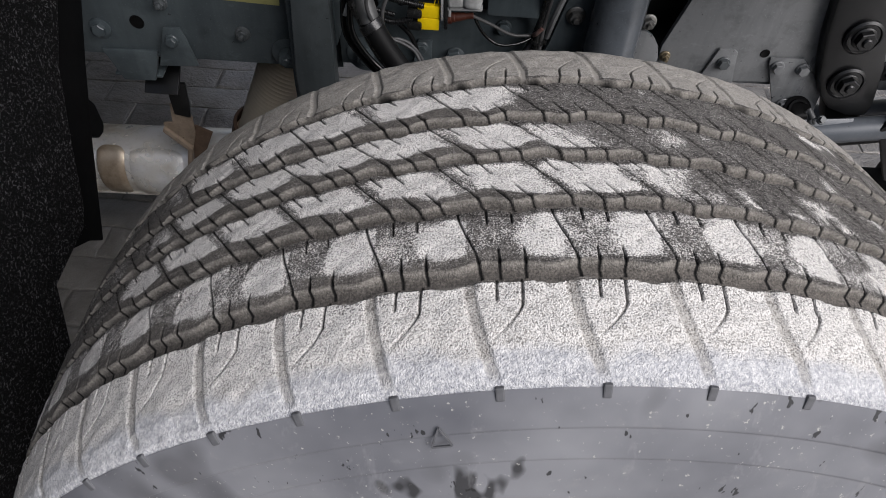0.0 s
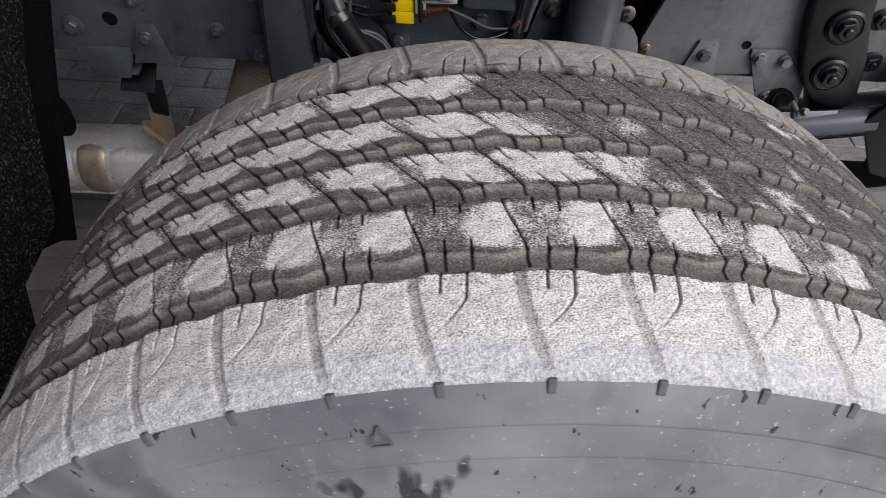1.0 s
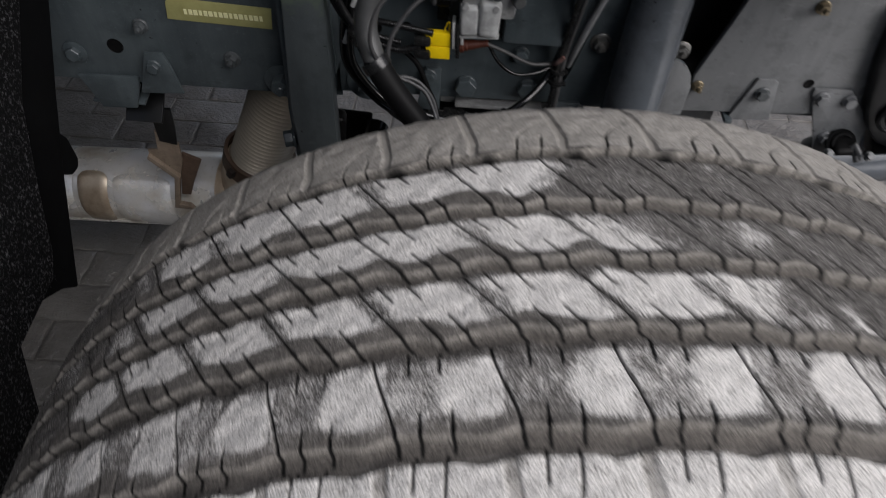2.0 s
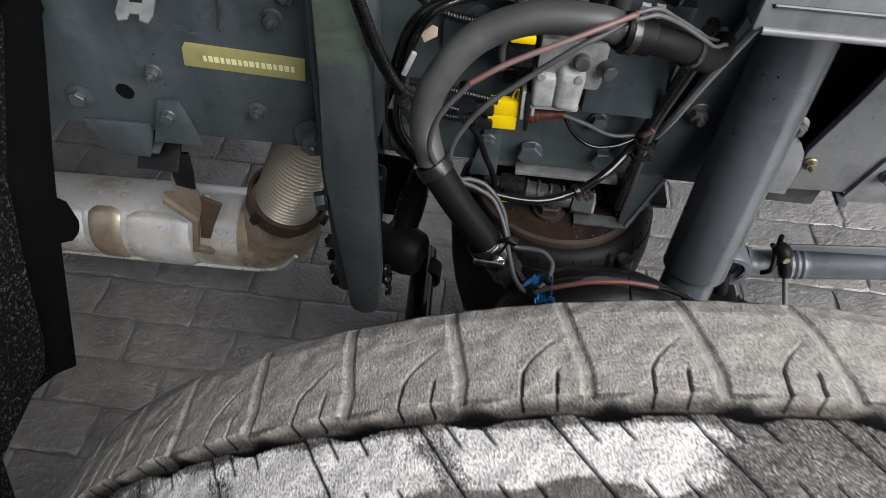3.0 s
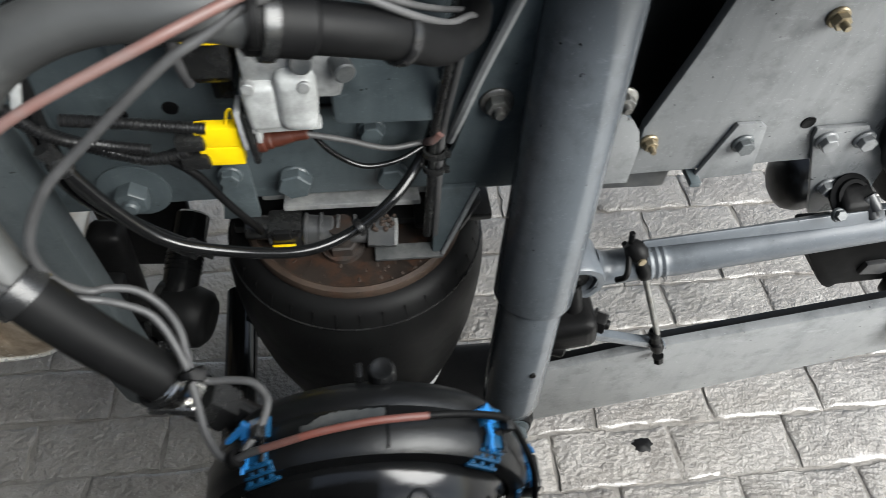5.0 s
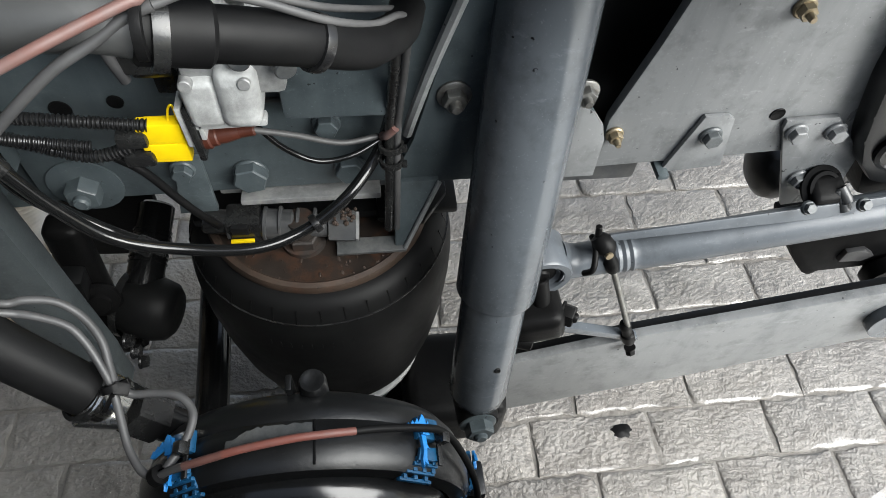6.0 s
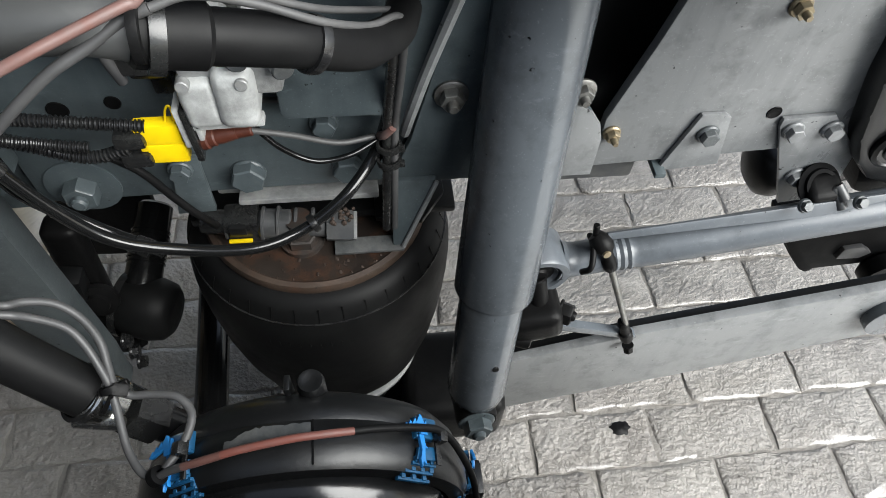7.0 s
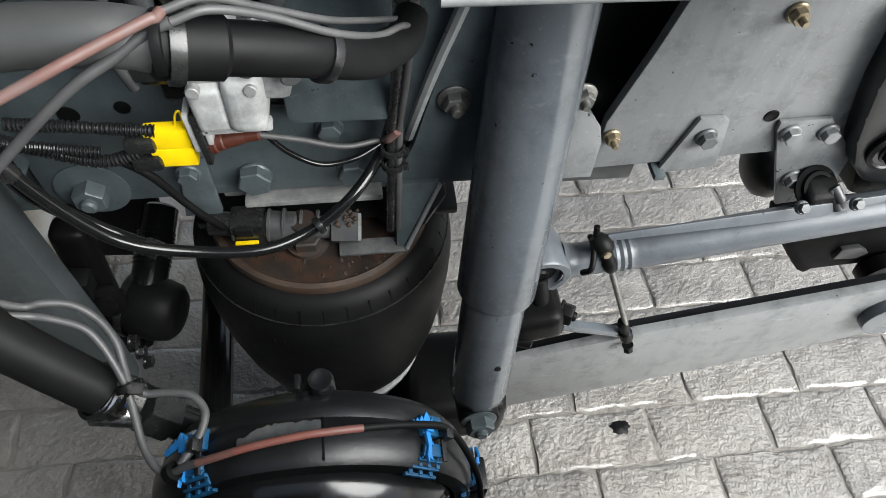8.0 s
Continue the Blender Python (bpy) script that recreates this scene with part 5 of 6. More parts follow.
part("faded_stretch", tube([(0.0350, -0.1857, 0.9636), (0.0335, -0.1891, 0.9636), (0.031, -0.191, 0.9640), (0.015, -0.200, 0.9610), (-0.001, -0.208, 0.9570), (-0.039, -0.22, 0.943), (-0.062, -0.227, 0.930)], 0.0019, 14), M_RED, w, "faded red-grey stretch")
part("worn_stretch", tube([(0.0118, -0.2769, 0.7944), (0.0196, -0.2768, 0.7983), (0.0300, -0.2759, 0.8020)], 0.00188, 14), M_RED, w, "worn brownish stretch")
part("red_stretch", tube([(0.0298, -0.2759, 0.8019), (0.0400, -0.2750, 0.8044), (0.0594, -0.2732, 0.8059), (0.0739, -0.2720, 0.8044), (0.0870, -0.2706, 0.8010)], 0.00185, 14), M_REDW, w, "dull red stretch")
part("dark_stretch", tube([(0.0868, -0.2706, 0.8010), (0.0987, -0.2690, 0.7964), (0.1164, -0.2664, 0.7851), (0.1279, -0.2656, 0.7742), (0.137, -0.270, 0.757), (0.146, -0.280, 0.730), (0.150, -0.292, 0.69)], 0.0019, 14), M_RUBBER, w, "black stretch")
ring_at((-0.0012, -0.2774, 0.7862), (0.6, 0.1, 0.5), 0.0032, 0.005, M_JOINT, w)
ring_at((-0.0222, -0.2385, 0.7972), (0.25, -0.7, -0.5), 0.0046, 0.004, M_JOINT, w)
part("tie_head", box((0.007, 0.006, 0.005), at(-0.0185, -0.2400, 0.7985, 20, 30), 0.0008), M_JOINT, w)
part("tie_tail", box((0.0022, 0.0012, 0.012), at(-0.0255, -0.2440, 0.7925, -20, 35), 0.0004), M_JOINT, w)
hose("grey_cable", "thin dark grey cable looped beside the air hose", "cable", [(0.0370, -0.1863, 0.9599), (0.0326, -0.1872, 0.9587), (0.031, -0.188, 0.9590), (0.018, -0.194, 0.9525), (0.001, -0.2, 0.944), (-0.031, -0.205, 0.917), (-0.054, -0.21, 0.896), (-0.070, -0.213, 0.868), (-0.072, -0.211, 0.842), (-0.0647, -0.2074, 0.8260), (-0.0567, -0.2049, 0.8239), (-0.0456, -0.2043, 0.8196), (-0.0358, -0.2089, 0.8129), (-0.0282, -0.2181, 0.8064), (-0.0247, -0.2291, 0.8005), (-0.0216, -0.2374, 0.7971), (-0.0163, -0.2400, 0.7918), (-0.0060, -0.2405, 0.7916), (0.0048, -0.2428, 0.7925), (0.0109, -0.2482, 0.7909), (0.0126, -0.2545, 0.7904), (0.0099, -0.2646, 0.7894), (0.0053, -0.2717, 0.7888), (0.0028, -0.2756, 0.7889)], 0.0020, M_GREYC)


hose("thin_wire", "thin dark wire hanging down the chassis rail", "cable", [(-0.332, 0.006, 0.90), (-0.327, 0.006, 0.840), (-0.325, 0.005, 0.815), (-0.329, 0.004, 0.797), (-0.327, 0.002, 0.788)], 0.0016, M_CABLE)
hose("black_cable", "black cable looping over the top of the chassis rail", "cable", [(-0.60, -0.002, 0.83), (-0.582, -0.003, 0.796), (-0.556, -0.004, 0.781), (-0.530, -0.004, 0.790), (-0.518, -0.002, 0.812), (-0.514, 0.0, 0.86)], 0.0036, M_GLOSS)


SAG = [(-0.125, -0.08, 0.785), (-0.107, -0.08, 0.737), (-0.082, -0.08, 0.699), (-0.041, -0.078, 0.679), (0.011, -0.075, 0.67), (0.049, -0.06, 0.671), (0.081, -0.045, 0.688), (0.105, -0.022, 0.706), (0.117, -0.015, 0.738), (0.124, -0.03, 0.80), (0.125, -0.06, 0.88)]
end_fittings(hose("air_line", "black plastic air line sagging below the rail", "hose", SAG, 0.0046, M_GLOSS), SAG, 0.0046, M_PLASTIC)
tie = thing("line_tie", "black cable tie round the sagging air line", "tie", (0.056, -0.057, 0.672))
ring_at((0.056, -0.057, 0.6735), (0.9, 0.45, 0.3), 0.0062, 0.006, M_CONDUIT, tie)
LOOP = [(-0.027, -0.06, 0.902), (-0.084, -0.07, 0.893), (-0.116, -0.08, 0.877), (-0.137, -0.06, 0.818), (-0.147, -0.05, 0.752), (-0.14, -0.05, 0.717), (-0.111, -0.05, 0.678), (-0.08, -0.06, 0.662)]
end_fittings(hose("air_line", "black plastic air line looping over the rail", "hose", LOOP, 0.0045, M_GLOSS), LOOP, 0.0045, M_PLASTIC)
LOOP2 = [(x + 0.010, y - 0.006, z + 0.005) for x, y, z in LOOP[:-1]] + [(-0.066, -0.066, 0.668)]
end_fittings(hose("air_line", "second black plastic air line looping over the rail", "hose", LOOP2, 0.0042, M_GLOSS), LOOP2, 0.0042, M_PLASTIC)
tag = thing("cable_tag", "small beige tag taped to a black air line", "tag", (-0.098, -0.075, 0.862))
part("tag", slab([(-0.009, -0.004), (0.004, -0.005), (0.008, 0.001), (0.005, 0.005), (-0.008, 0.004)], 0.0016, Matrix.Translation((-0.104, -0.074, 0.861)) @ pose(0, 0, 0, 68, 0, -12) @ pose(0, 0, 0, 0, 0, 40), 0.0004), M_BEIGE, tag)
tag = thing("cable_tag", "small white tag on a black air line", "tag", (-0.124, -0.085, 0.82))
part("tag", box((0.0052, 0.0044, 0.026), at(-0.121, -0.088, 0.838, 0, 22), 0.0015), M_WHITE, tag)
grip = thing("conduit_tie", "black cable tie cluster holding two conduits at the hanger arm", "tie", (-0.184, -0.085, 0.935))
ring_at((-0.183, -0.083, 0.938), (0.25, 0.1, -0.9), 0.0105, 0.007, M_PLASTIC, grip)
ring_at((-0.180, -0.083, 0.926), (0.25, 0.1, -0.9), 0.0098, 0.005, M_PLASTIC, grip)
part("tie_tail", box((0.003, 0.0016, 0.022), at(-0.199, -0.090, 0.932, 20, 55), 0.0005), M_PLASTIC, grip)
part("tie_tail", box((0.0028, 0.0016, 0.018), at(-0.168, -0.092, 0.945, -15, -60), 0.0005), M_PLASTIC, grip)
hose("conduit", "black corrugated cable conduit crossing to the valve", "cable", [(-0.184, -0.090, 0.99), (-0.176, -0.086, 0.940), (-0.163, -0.08, 0.893), (-0.147, -0.074, 0.834), (-0.130, -0.064, 0.790), (-0.106, -0.055, 0.772), (-0.078, -0.053, 0.764)], 0.0036, M_CONDUIT, 12, 0.0005, 0.0027)
hose("conduit", "black corrugated cable conduit", "cable", [(-0.190, -0.085, 0.99), (-0.182, -0.08, 0.945), (-0.171, -0.075, 0.901), (-0.156, -0.07, 0.84), (-0.139, -0.06, 0.794), (-0.114, -0.05, 0.765), (-0.082, -0.05, 0.752), (-0.055, -0.048, 0.757)], 0.0042, M_CONDUIT, 12, 0.0006, 0.0029)
hose("conduit", "black corrugated cable conduit", "cable", [(-0.126, -0.05, 0.79), (-0.095, -0.052, 0.788), (-0.068, -0.05, 0.782), (-0.040, -0.048, 0.776)], 0.0038, M_CONDUIT, 12, 0.0006, 0.0028)
hose("conduit", "black corrugated cable conduit", "cable", [(-0.13, -0.055, 0.895), (-0.10, -0.05, 0.868), (-0.065, -0.045, 0.858), (-0.035, -0.045, 0.862)], 0.0041, M_CONDUIT, 12, 0.0006, 0.0028)
hose("grey_cable", "thin grey cable to the valve block", "cable", [(0.024, -0.046, 0.766), (0.05, -0.037, 0.750), (0.081, -0.028, 0.731), (0.108, -0.018, 0.726)], 0.0023, M_GREYC)
hose("black_cable", "thin black cable to the valve block", "cable", [(0.025, -0.04, 0.765), (0.041, -0.035, 0.735), (0.063, -0.033, 0.718), (0.088, -0.028, 0.717), (0.11, -0.018, 0.722)], 0.0022, M_GLOSS)
hose("black_cable", "thin black cable below the yellow plug", "cable", [(-0.074, -0.045, 0.748), (-0.057, -0.045, 0.729), (-0.045, -0.04, 0.693), (-0.036, -0.036, 0.668), (-0.03, -0.02, 0.63)], 0.0032, M_RUBBER)
c = hose("cable_bundle", "bundle of black and grey cables tied upright", "cable", [(0.119, -0.09, 0.90), (0.120, -0.05, 0.82), (0.117, -0.024, 0.74), (0.116, -0.026, 0.69), (0.114, -0.028, 0.622)], 0.0038, M_PLASTIC)
part("cable", tube([(0.126, -0.09, 0.90), (0.126, -0.05, 0.82), (0.123, -0.024, 0.74), (0.122, -0.026, 0.69), (0.121, -0.028, 0.622)], 0.0030, 10), M_GREYC, c)
part("cable", tube([(0.112, -0.02, 0.728), (0.115, -0.026, 0.735), (0.121, -0.028, 0.744)], 0.0034, 10), M_RED, c)
for z in (0.722, 0.705):
    ring_at((0.118, -0.025, z), (0, 0.1, 1), 0.0085, 0.005, M_PLASTIC, c)
hose("grey_cable", "grey cable leaving the hose tie", "cable", [(0.0350, -0.1857, 0.9636), (0.0483, -0.1801, 0.9643), (0.0633, -0.1712, 0.9540), (0.0852, -0.1552, 0.9361), (0.1012, -0.1300, 0.9166), (0.1200, -0.1090, 0.9010), (0.1260, -0.0920, 0.8840)], 0.0015, M_GREYC)
hose("grey_cable", "grey cable curving over the elbow hose", "cable", [(0.0370, -0.1863, 0.9599), (0.0493, -0.1818, 0.9609), (0.0666, -0.1727, 0.9510), (0.0882, -0.1624, 0.9352), (0.1060, -0.1390, 0.9155), (0.1190, -0.1230, 0.9080), (0.1270, -0.1060, 0.8860)], 0.0016, M_GREYC)


# ---- valve block, plugs ----
def build_valve():
    t = thing("valve_block", "dusty white and grey air valve block on the rail", "valve", (0.02, -0.03, 0.79))
    part("body", box((0.062, 0.050, 0.052), at(0.022, -0.026, 0.826), 0.006), M_ALU, t)
    part("cover", box((0.022, 0.048, 0.036), at(0.001, -0.035, 0.799, 0, -3), 0.005, 3), M_WHITE, t, "crusted white plastic cover")
    part("cover", box((0.026, 0.054, 0.046), at(0.0235, -0.035, 0.803, 0, 2), 0.010, 4), M_WHITE, t, "crusted white rounded cover")
    part("cover_lip", box((0.050, 0.010, 0.006), at(0.012, -0.050, 0.7795, 0, -2), 0.002), M_WHITE, t)
    for x in (-0.004, 0.030):
        part("screw", rod((x, -0.056, 0.818), (x, -0.063, 0.819), 0.0042, 12), M_ALU, t)
    part("cap", lathe([(0, 0), (0.014, 0.001), (0.016, 0.005), (0.016, 0.012), (0, 0.013)], at(0.010, -0.030, 0.850), 20), M_ALU, t)
    part("port", rod((0.050, -0.045, 0.828), (0.056, -0.062, 0.828), 0.007, 18), M_CAST, t)
    part("port", rod((0.030, -0.045, 0.832), (0.030, -0.062, 0.836), 0.007, 18), M_CAST, t)
    part("module", box((0.078, 0.030, 0.125), at(0.082, -0.016, 0.82), 0.006), M_RAIL, t)
    part("neck", box((0.030, 0.040, 0.022), at(0.006, -0.030, 0.824, 0, 6), 0.005), M_CAST, t)
    part("side_box", box((0.026, 0.030, 0.060), at(-0.030, -0.020, 0.832), 0.004), M_PLASTIC, t)
    # black rod added to fill a dark grey-green area beside the module
    part("pipe", rod((0.100, -0.018, 0.785), (0.100, -0.018, 0.93), 0.012, 20), M_BLACK, t)


build_valve()


def build_manifold():
    t = thing("valve_manifold", "dark grey ribbed valve manifold with small fittings on the rail", "valve", (0.015, -0.03, 0.87))
    part("body", box((0.092, 0.034, 0.080), at(0.016, -0.026, 0.915), 0.005), M_CAST, t)
    for k in range(5):
        part("rib", lathe([(0, 0), (0.0062, 0.0), (0.0074, 0.004), (0.0074, 0.052), (0.0055, 0.060), (0, 0.061)], at(-0.018 + 0.0175 * k, -0.050, 0.870 + 0.003 * (k % 2)), 16), (M_CAST, M_BLACK)[k % 2], t)
    for k in range(4):
        part("nut", hexagon(0.010, 0.007, axis_frame((-0.010 + 0.0175 * k, -0.052, 0.866), (-0.010 + 0.0175 * k, -0.075, 0.858))), M_ALU, t)
    part("corroded_plate", box((0.026, 0.010, 0.026), at(-0.032, -0.048, 0.896, 0, 8), 0.002), M_ALU, t, "pale corroded plate")
    for x in (0.070, 0.082):
        part("tag", box((0.008, 0.004, 0.014), at(x, -0.052, 0.888, 20, 6), 0.001), M_WHITE, t, "small white tag")
    part("cable", tube([(-0.030, -0.055, 0.905), (-0.036, -0.060, 0.870), (-0.042, -0.055, 0.842), (-0.040, -0.05, 0.815)], 0.0035, 10), M_CABLE, t)
    u = thing("cable_connector", "black plastic connector joining a conduit by the hose", "connector", (-0.05, -0.045, 0.85))
    part("body", box((0.030, 0.016, 0.012), at(-0.052, -0.050, 0.853, 0, -3), 0.002), M_PLASTIC, u)
    part("latch", box((0.010, 0.006, 0.006), at(-0.056, -0.058, 0.861), 0.001), M_GREYPL, u)
    part("tail", rod((-0.037, -0.05, 0.854), (-0.018, -0.046, 0.858), 0.0045, 14), M_PLASTIC, u)
    w = thing("bolt_plate", "dark grey rail plate with two flanged bolts", "bracket", (-0.08, -0.005, 0.85))
    part("plate", wall_plate([(-0.100, 0.800), (-0.045, 0.802), (-0.040, 0.905), (-0.100, 0.905)], YR - 0.019, 0.006, 0.002), M_RAIL, w)
    for x, z in ((-0.066, 0.838), (-0.068, 0.878)):
        bolt(w, x, YR - 0.0195, z, 0.017, 0.009, 0.005, 0.7, M_BOLTP, x * 900)


build_manifold()


def build_plug():
    t = thing("cable_plug", "yellow plastic cable plug with black boots on a brown socket", "plug", (-0.03, -0.048, 0.76))
    for z in (0.7695, 0.7520):
        part("shell", box((0.025, 0.010, 0.0168), at(-0.0315, -0.046, z), 0.0015), M_YELLOW, t)
        part("notch", box((0.005, 0.009, 0.0055), at(-0.0455, -0.046, z + 0.0055), 0.001), M_YELLOW, t)
        part("notch", box((0.005, 0.009, 0.0045), at(-0.0455, -0.046, z - 0.0065), 0.001), M_YELLOW, t)
        part("boot", box((0.020, 0.018, 0.011), at(-0.052, -0.046, z - 0.003), 0.003), M_PLASTIC, t)
    part("collar", box((0.004, 0.018, 0.034), at(-0.0155, -0.046, 0.778, 0, -2), 0.0012), M_WHITE, t)
    part("strap", box((0.0050, 0.022, 0.046), at(-0.0105, -0.046, 0.772, 0, -2), 0.002), M_PLASTIC, t)
    part("latch", box((0.0035, 0.018, 0.026), at(-0.0058, -0.046, 0.780, 0, -2), 0.001), M_WHITE, t)
    part("socket", lathe([(0, 0), (0.0078, 0.0), (0.0080, 0.004), (0.0066, 0.005), (0.0068, 0.009), (0.0058, 0.010), (0.0060, 0.014), (0.0046, 0.024), (0, 0.024)], axis_frame((-0.008, -0.046, 0.7605), (0.024, -0.046, 0.7665)), 18), M_BROWN, t)
    part("socket_tail", rod((0.014, -0.046, 0.7645), (0.026, -0.046, 0.7665), 0.0042, 14), M_BROWN, t)
    part("loop", tube([(-0.027, -0.046, 0.778), (-0.024, -0.046, 0.788), (-0.021, -0.046, 0.790), (-0.021, -0.046, 0.778)], 0.0008, 8), M_YELLOW, t)
    u = thing("cable_plug", "yellow tab of a second plug behind the hose", "plug", (-0.03, -0.04, 0.84))
    part("shell", box((0.022, 0.02, 0.007), at(-0.025, -0.05, 0.853), 0.0015), M_YELLOW, u)
    part("boot", box((0.03, 0.022, 0.03), at(-0.028, -0.042, 0.835), 0.003), M_PLASTIC, u)
    part("bracket", box((0.014, 0.012, 0.09), at(-0.030, -0.012, 0.82), 0.002), M_PLASTIC, u)
    v = thing("pressure_sensor", "grey and black plastic sensor plug over the air spring", "sensor", (0.03, -0.01, 0.615))
    part("boot", rod((-0.045, -0.010, 0.624), (-0.020, -0.012, 0.623), 0.011, 18), M_PLASTIC, v)
    part("body", box((0.030, 0.026, 0.026), at(-0.010, -0.013, 0.622), 0.004), M_PLASTIC, v)
    part("tab", box((0.020, 0.0035, 0.0022), at(-0.012, -0.0285, 0.6165), 0.0006), M_YELLOW, v)
    part("barrel", rod((0.004, -0.014, 0.621), (0.032, -0.016, 0.619), 0.0135, 22), M_GREYPL, v)
    part("sleeve", rod((0.032, -0.016, 0.619), (0.062, -0.018, 0.617), 0.010, 20), M_GREYPL, v)
    for x, r in ((-0.0245, 0.0122), (0.0055, 0.0150), (0.0185, 0.0148), (0.0335, 0.0122), (0.0480, 0.0114)):
        part("flange", lathe([(0.006, 0), (r - 0.001, 0), (r, 0.0008), (r, 0.0026), (r - 0.001, 0.0034), (0.006, 0.0034)], axis_frame((x, -0.014, 0.621), (x + 0.03, -0.0155, 0.6185)), 24), M_GREYPL, v)
    part("latch", box((0.014, 0.005, 0.010), at(-0.012, -0.0265, 0.630), 0.001), M_CONDUIT, v)
    rng = random.Random(21)
    bm = bmesh.new()
    for i in range(26):
        bmesh.ops.create_icosphere(bm, subdivisions=1, radius=rng.uniform(0.0012, 0.0030), matrix=Matrix.Translation((rng.uniform(0.064, 0.086), rng.uniform(-0.026, -0.010), 0.6295 + rng.uniform(-0.001, 0.001))))
    tagged(part("rust_crust", bm, M_CRUMB, v, "brown crumbly rust crust"), kind="stuff")
    part("nut", hexagon(0.026, 0.024, axis_frame((0.062, -0.018, 0.617), (0.10, -0.020, 0.615))), M_GREYPL, v)
    part("end_face", hexagon(0.0245, 0.003, axis_frame((0.0852, -0.0194, 0.6158), (0.10, -0.020, 0.615))), M_ALU, v, "pale worn end face")
    w = thing("cable_tag", "small white tag on a black cable", "tag", (-0.143, -0.05, 0.77))
    part("tag", box((0.006, 0.006, 0.020), at(-0.143, -0.053, 0.768, 0, 8), 0.002), M_WHITE, w)


build_plug()


# ---- control rod, link, axle arm ----
def build_control_rod():
    t = thing("control_rod", "grey painted tubular control rod with a rubber bush eye", "rod", (0.27, -0.04, 0.55))
    p, q = Vector((0.300, -0.035, 0.560)), Vector((0.640, -0.035, 0.622))
    part("tube", lathe([(0.0, 0), (0.017, 0.002), (0.0172, 0.030), (0.0188, 0.0335), (0.0173, 0.037), (0.0188, 0.0405), (0.0173, 0.044), (0.0188, 0.0475), (0.0173, 0.051), (0.0185, 0.056), (0.0185, 0.36)], axis_frame(p, q), 32), M_ROD, t)
    e = Vector((0.2555, -0.035, 0.562))
    m = axis_frame(e, e + Vector((0.06, -0.99, -0.02)))
    part("eye", lathe([(0.0195, -0.022), (0.0270, -0.022), (0.0300, -0.019), (0.0305, 0.0), (0.0300, 0.0195), (0.0285, 0.022), (0.0222, 0.022), (0.0208, 0.0205), (0.0200, 0.0160), (0.0195, -0.022)], m, 40), M_ROD, t)
    part("bush", lathe([(0, 0.019), (0.0075, 0.019), (0.0090, 0.0165), (0.0175, 0.0150), (0.0185, 0.0130), (0.0198, 0.0110), (0.0198, -0.0200), (0, -0.0200)], m, 32), M_JOINT, t)
    part("bush_sleeve", lathe([(0.0150, 0.0150), (0.0182, 0.0190), (0.0190, 0.0175), (0.0190, 0.0120), (0.0150, 0.0120)], m, 32), M_ROD, t)
    bolt(t, 0.280, -0.070, 0.520, 0.020, 0.012, 0.004, 0.3, M_JOINT, 11, (0.8, -0.5, 0.1))
    part("bush_pin", rod((0.2550, -0.052, 0.558), (0.2600, -0.068, 0.528), 0.0095, 18), M_JOINT, t)
    part("clevis", box((0.054, 0.050, 0.044), at(0.256, -0.066, 0.515, 0, -12), 0.014, 4), M_JOINT, t)
    part("clevis_web", box((0.030, 0.034, 0.036), at(0.257, -0.040, 0.522, 0, 20), 0.008, 3), M_JOINT, t)
    part("neck", tube([(0.276, -0.035, 0.5615), (0.2835, -0.035, 0.5600), (0.292, -0.035, 0.5595), (0.302, -0.035, 0.5605), (0.314, -0.035, 0.5625)], lambda k: 0.0170 + 0.0042 * (1 - min(1, k * 1.5)) ** 2, 28), M_ROD, t)
    s = thing("rod_strip", "grey flat steel strip above the control rod", "strip", (0.4, -0.03, 0.6))
    part("strip", slab([(0.318, 0.0), (0.60, 0.0), (0.60, 0.016), (0.318, 0.007)], 0.004, Matrix.Translation((0, -0.040, 0.574)) @ pose(0, 0, 0, 62, -4.5, 0), 0.001), M_ROD, s)
    for x, z in ((0.492, 0.636), (0.546, 0.636)):
        bolt(s, x, -0.044, z, 0.009, 0.005, 0, 0.5, M_BOLTP, 8, (0, -0.7, 0.6))
    b = thing("rod_bracket", "silver-grey steel plate bracket with four bolts", "bracket", (0.5, 0, 0.65))
    part("plate", wall_plate([(0.507, 0.588), (0.455, 0.697), (0.454, 0.707), (0.501, 0.709), (0.549, 0.659), (0.554, 0.622), (0.553, 0.594)], YR - 0.016, 0.0045, 0.001), M_LIGHT, b)
    for x, z in ((0.468, 0.694), (0.505, 0.693), (0.502, 0.632)):
        bolt(b, x, YR - 0.0165, z, 0.0135, 0.007, 0, 0.45, M_LIGHT, x * 400)
    j = part("joint", box((0.034, 0.030, 0.024), at(0.523, -0.020, 0.628, 20, -8), 0.008, 3), M_JOINT, b)
    part("pin", rod((0.529, -0.026, 0.638), (0.539, -0.040, 0.622), 0.0055, 14), M_GREYPL, j)
    part("joint_cap", lathe([(0, 0), (0.0195, 0), (0.0210, 0.002), (0.0210, 0.0045), (0.0165, 0.006), (0.0155, 0.009), (0.0120, 0.0095), (0.0115, 0.006), (0, 0.006)], axis_frame((0.520, -0.016, 0.630), (0.520, -0.05, 0.662)), 28), M_FLAPBAR, j)
    part("sleeve", lathe([(0.0030, 0.0), (0.0052, 0.0), (0.0052, 0.016), (0.0034, 0.016), (0.0032, 0.004), (0.0030, 0.0)], axis_frame((0.531, -0.026, 0.640), (0.541, -0.044, 0.628)), 18), M_GREYPL, j)
    k = thing("height_link", "thin steel height sensor link with black ball joints", "link", (0.34, -0.06, 0.44))
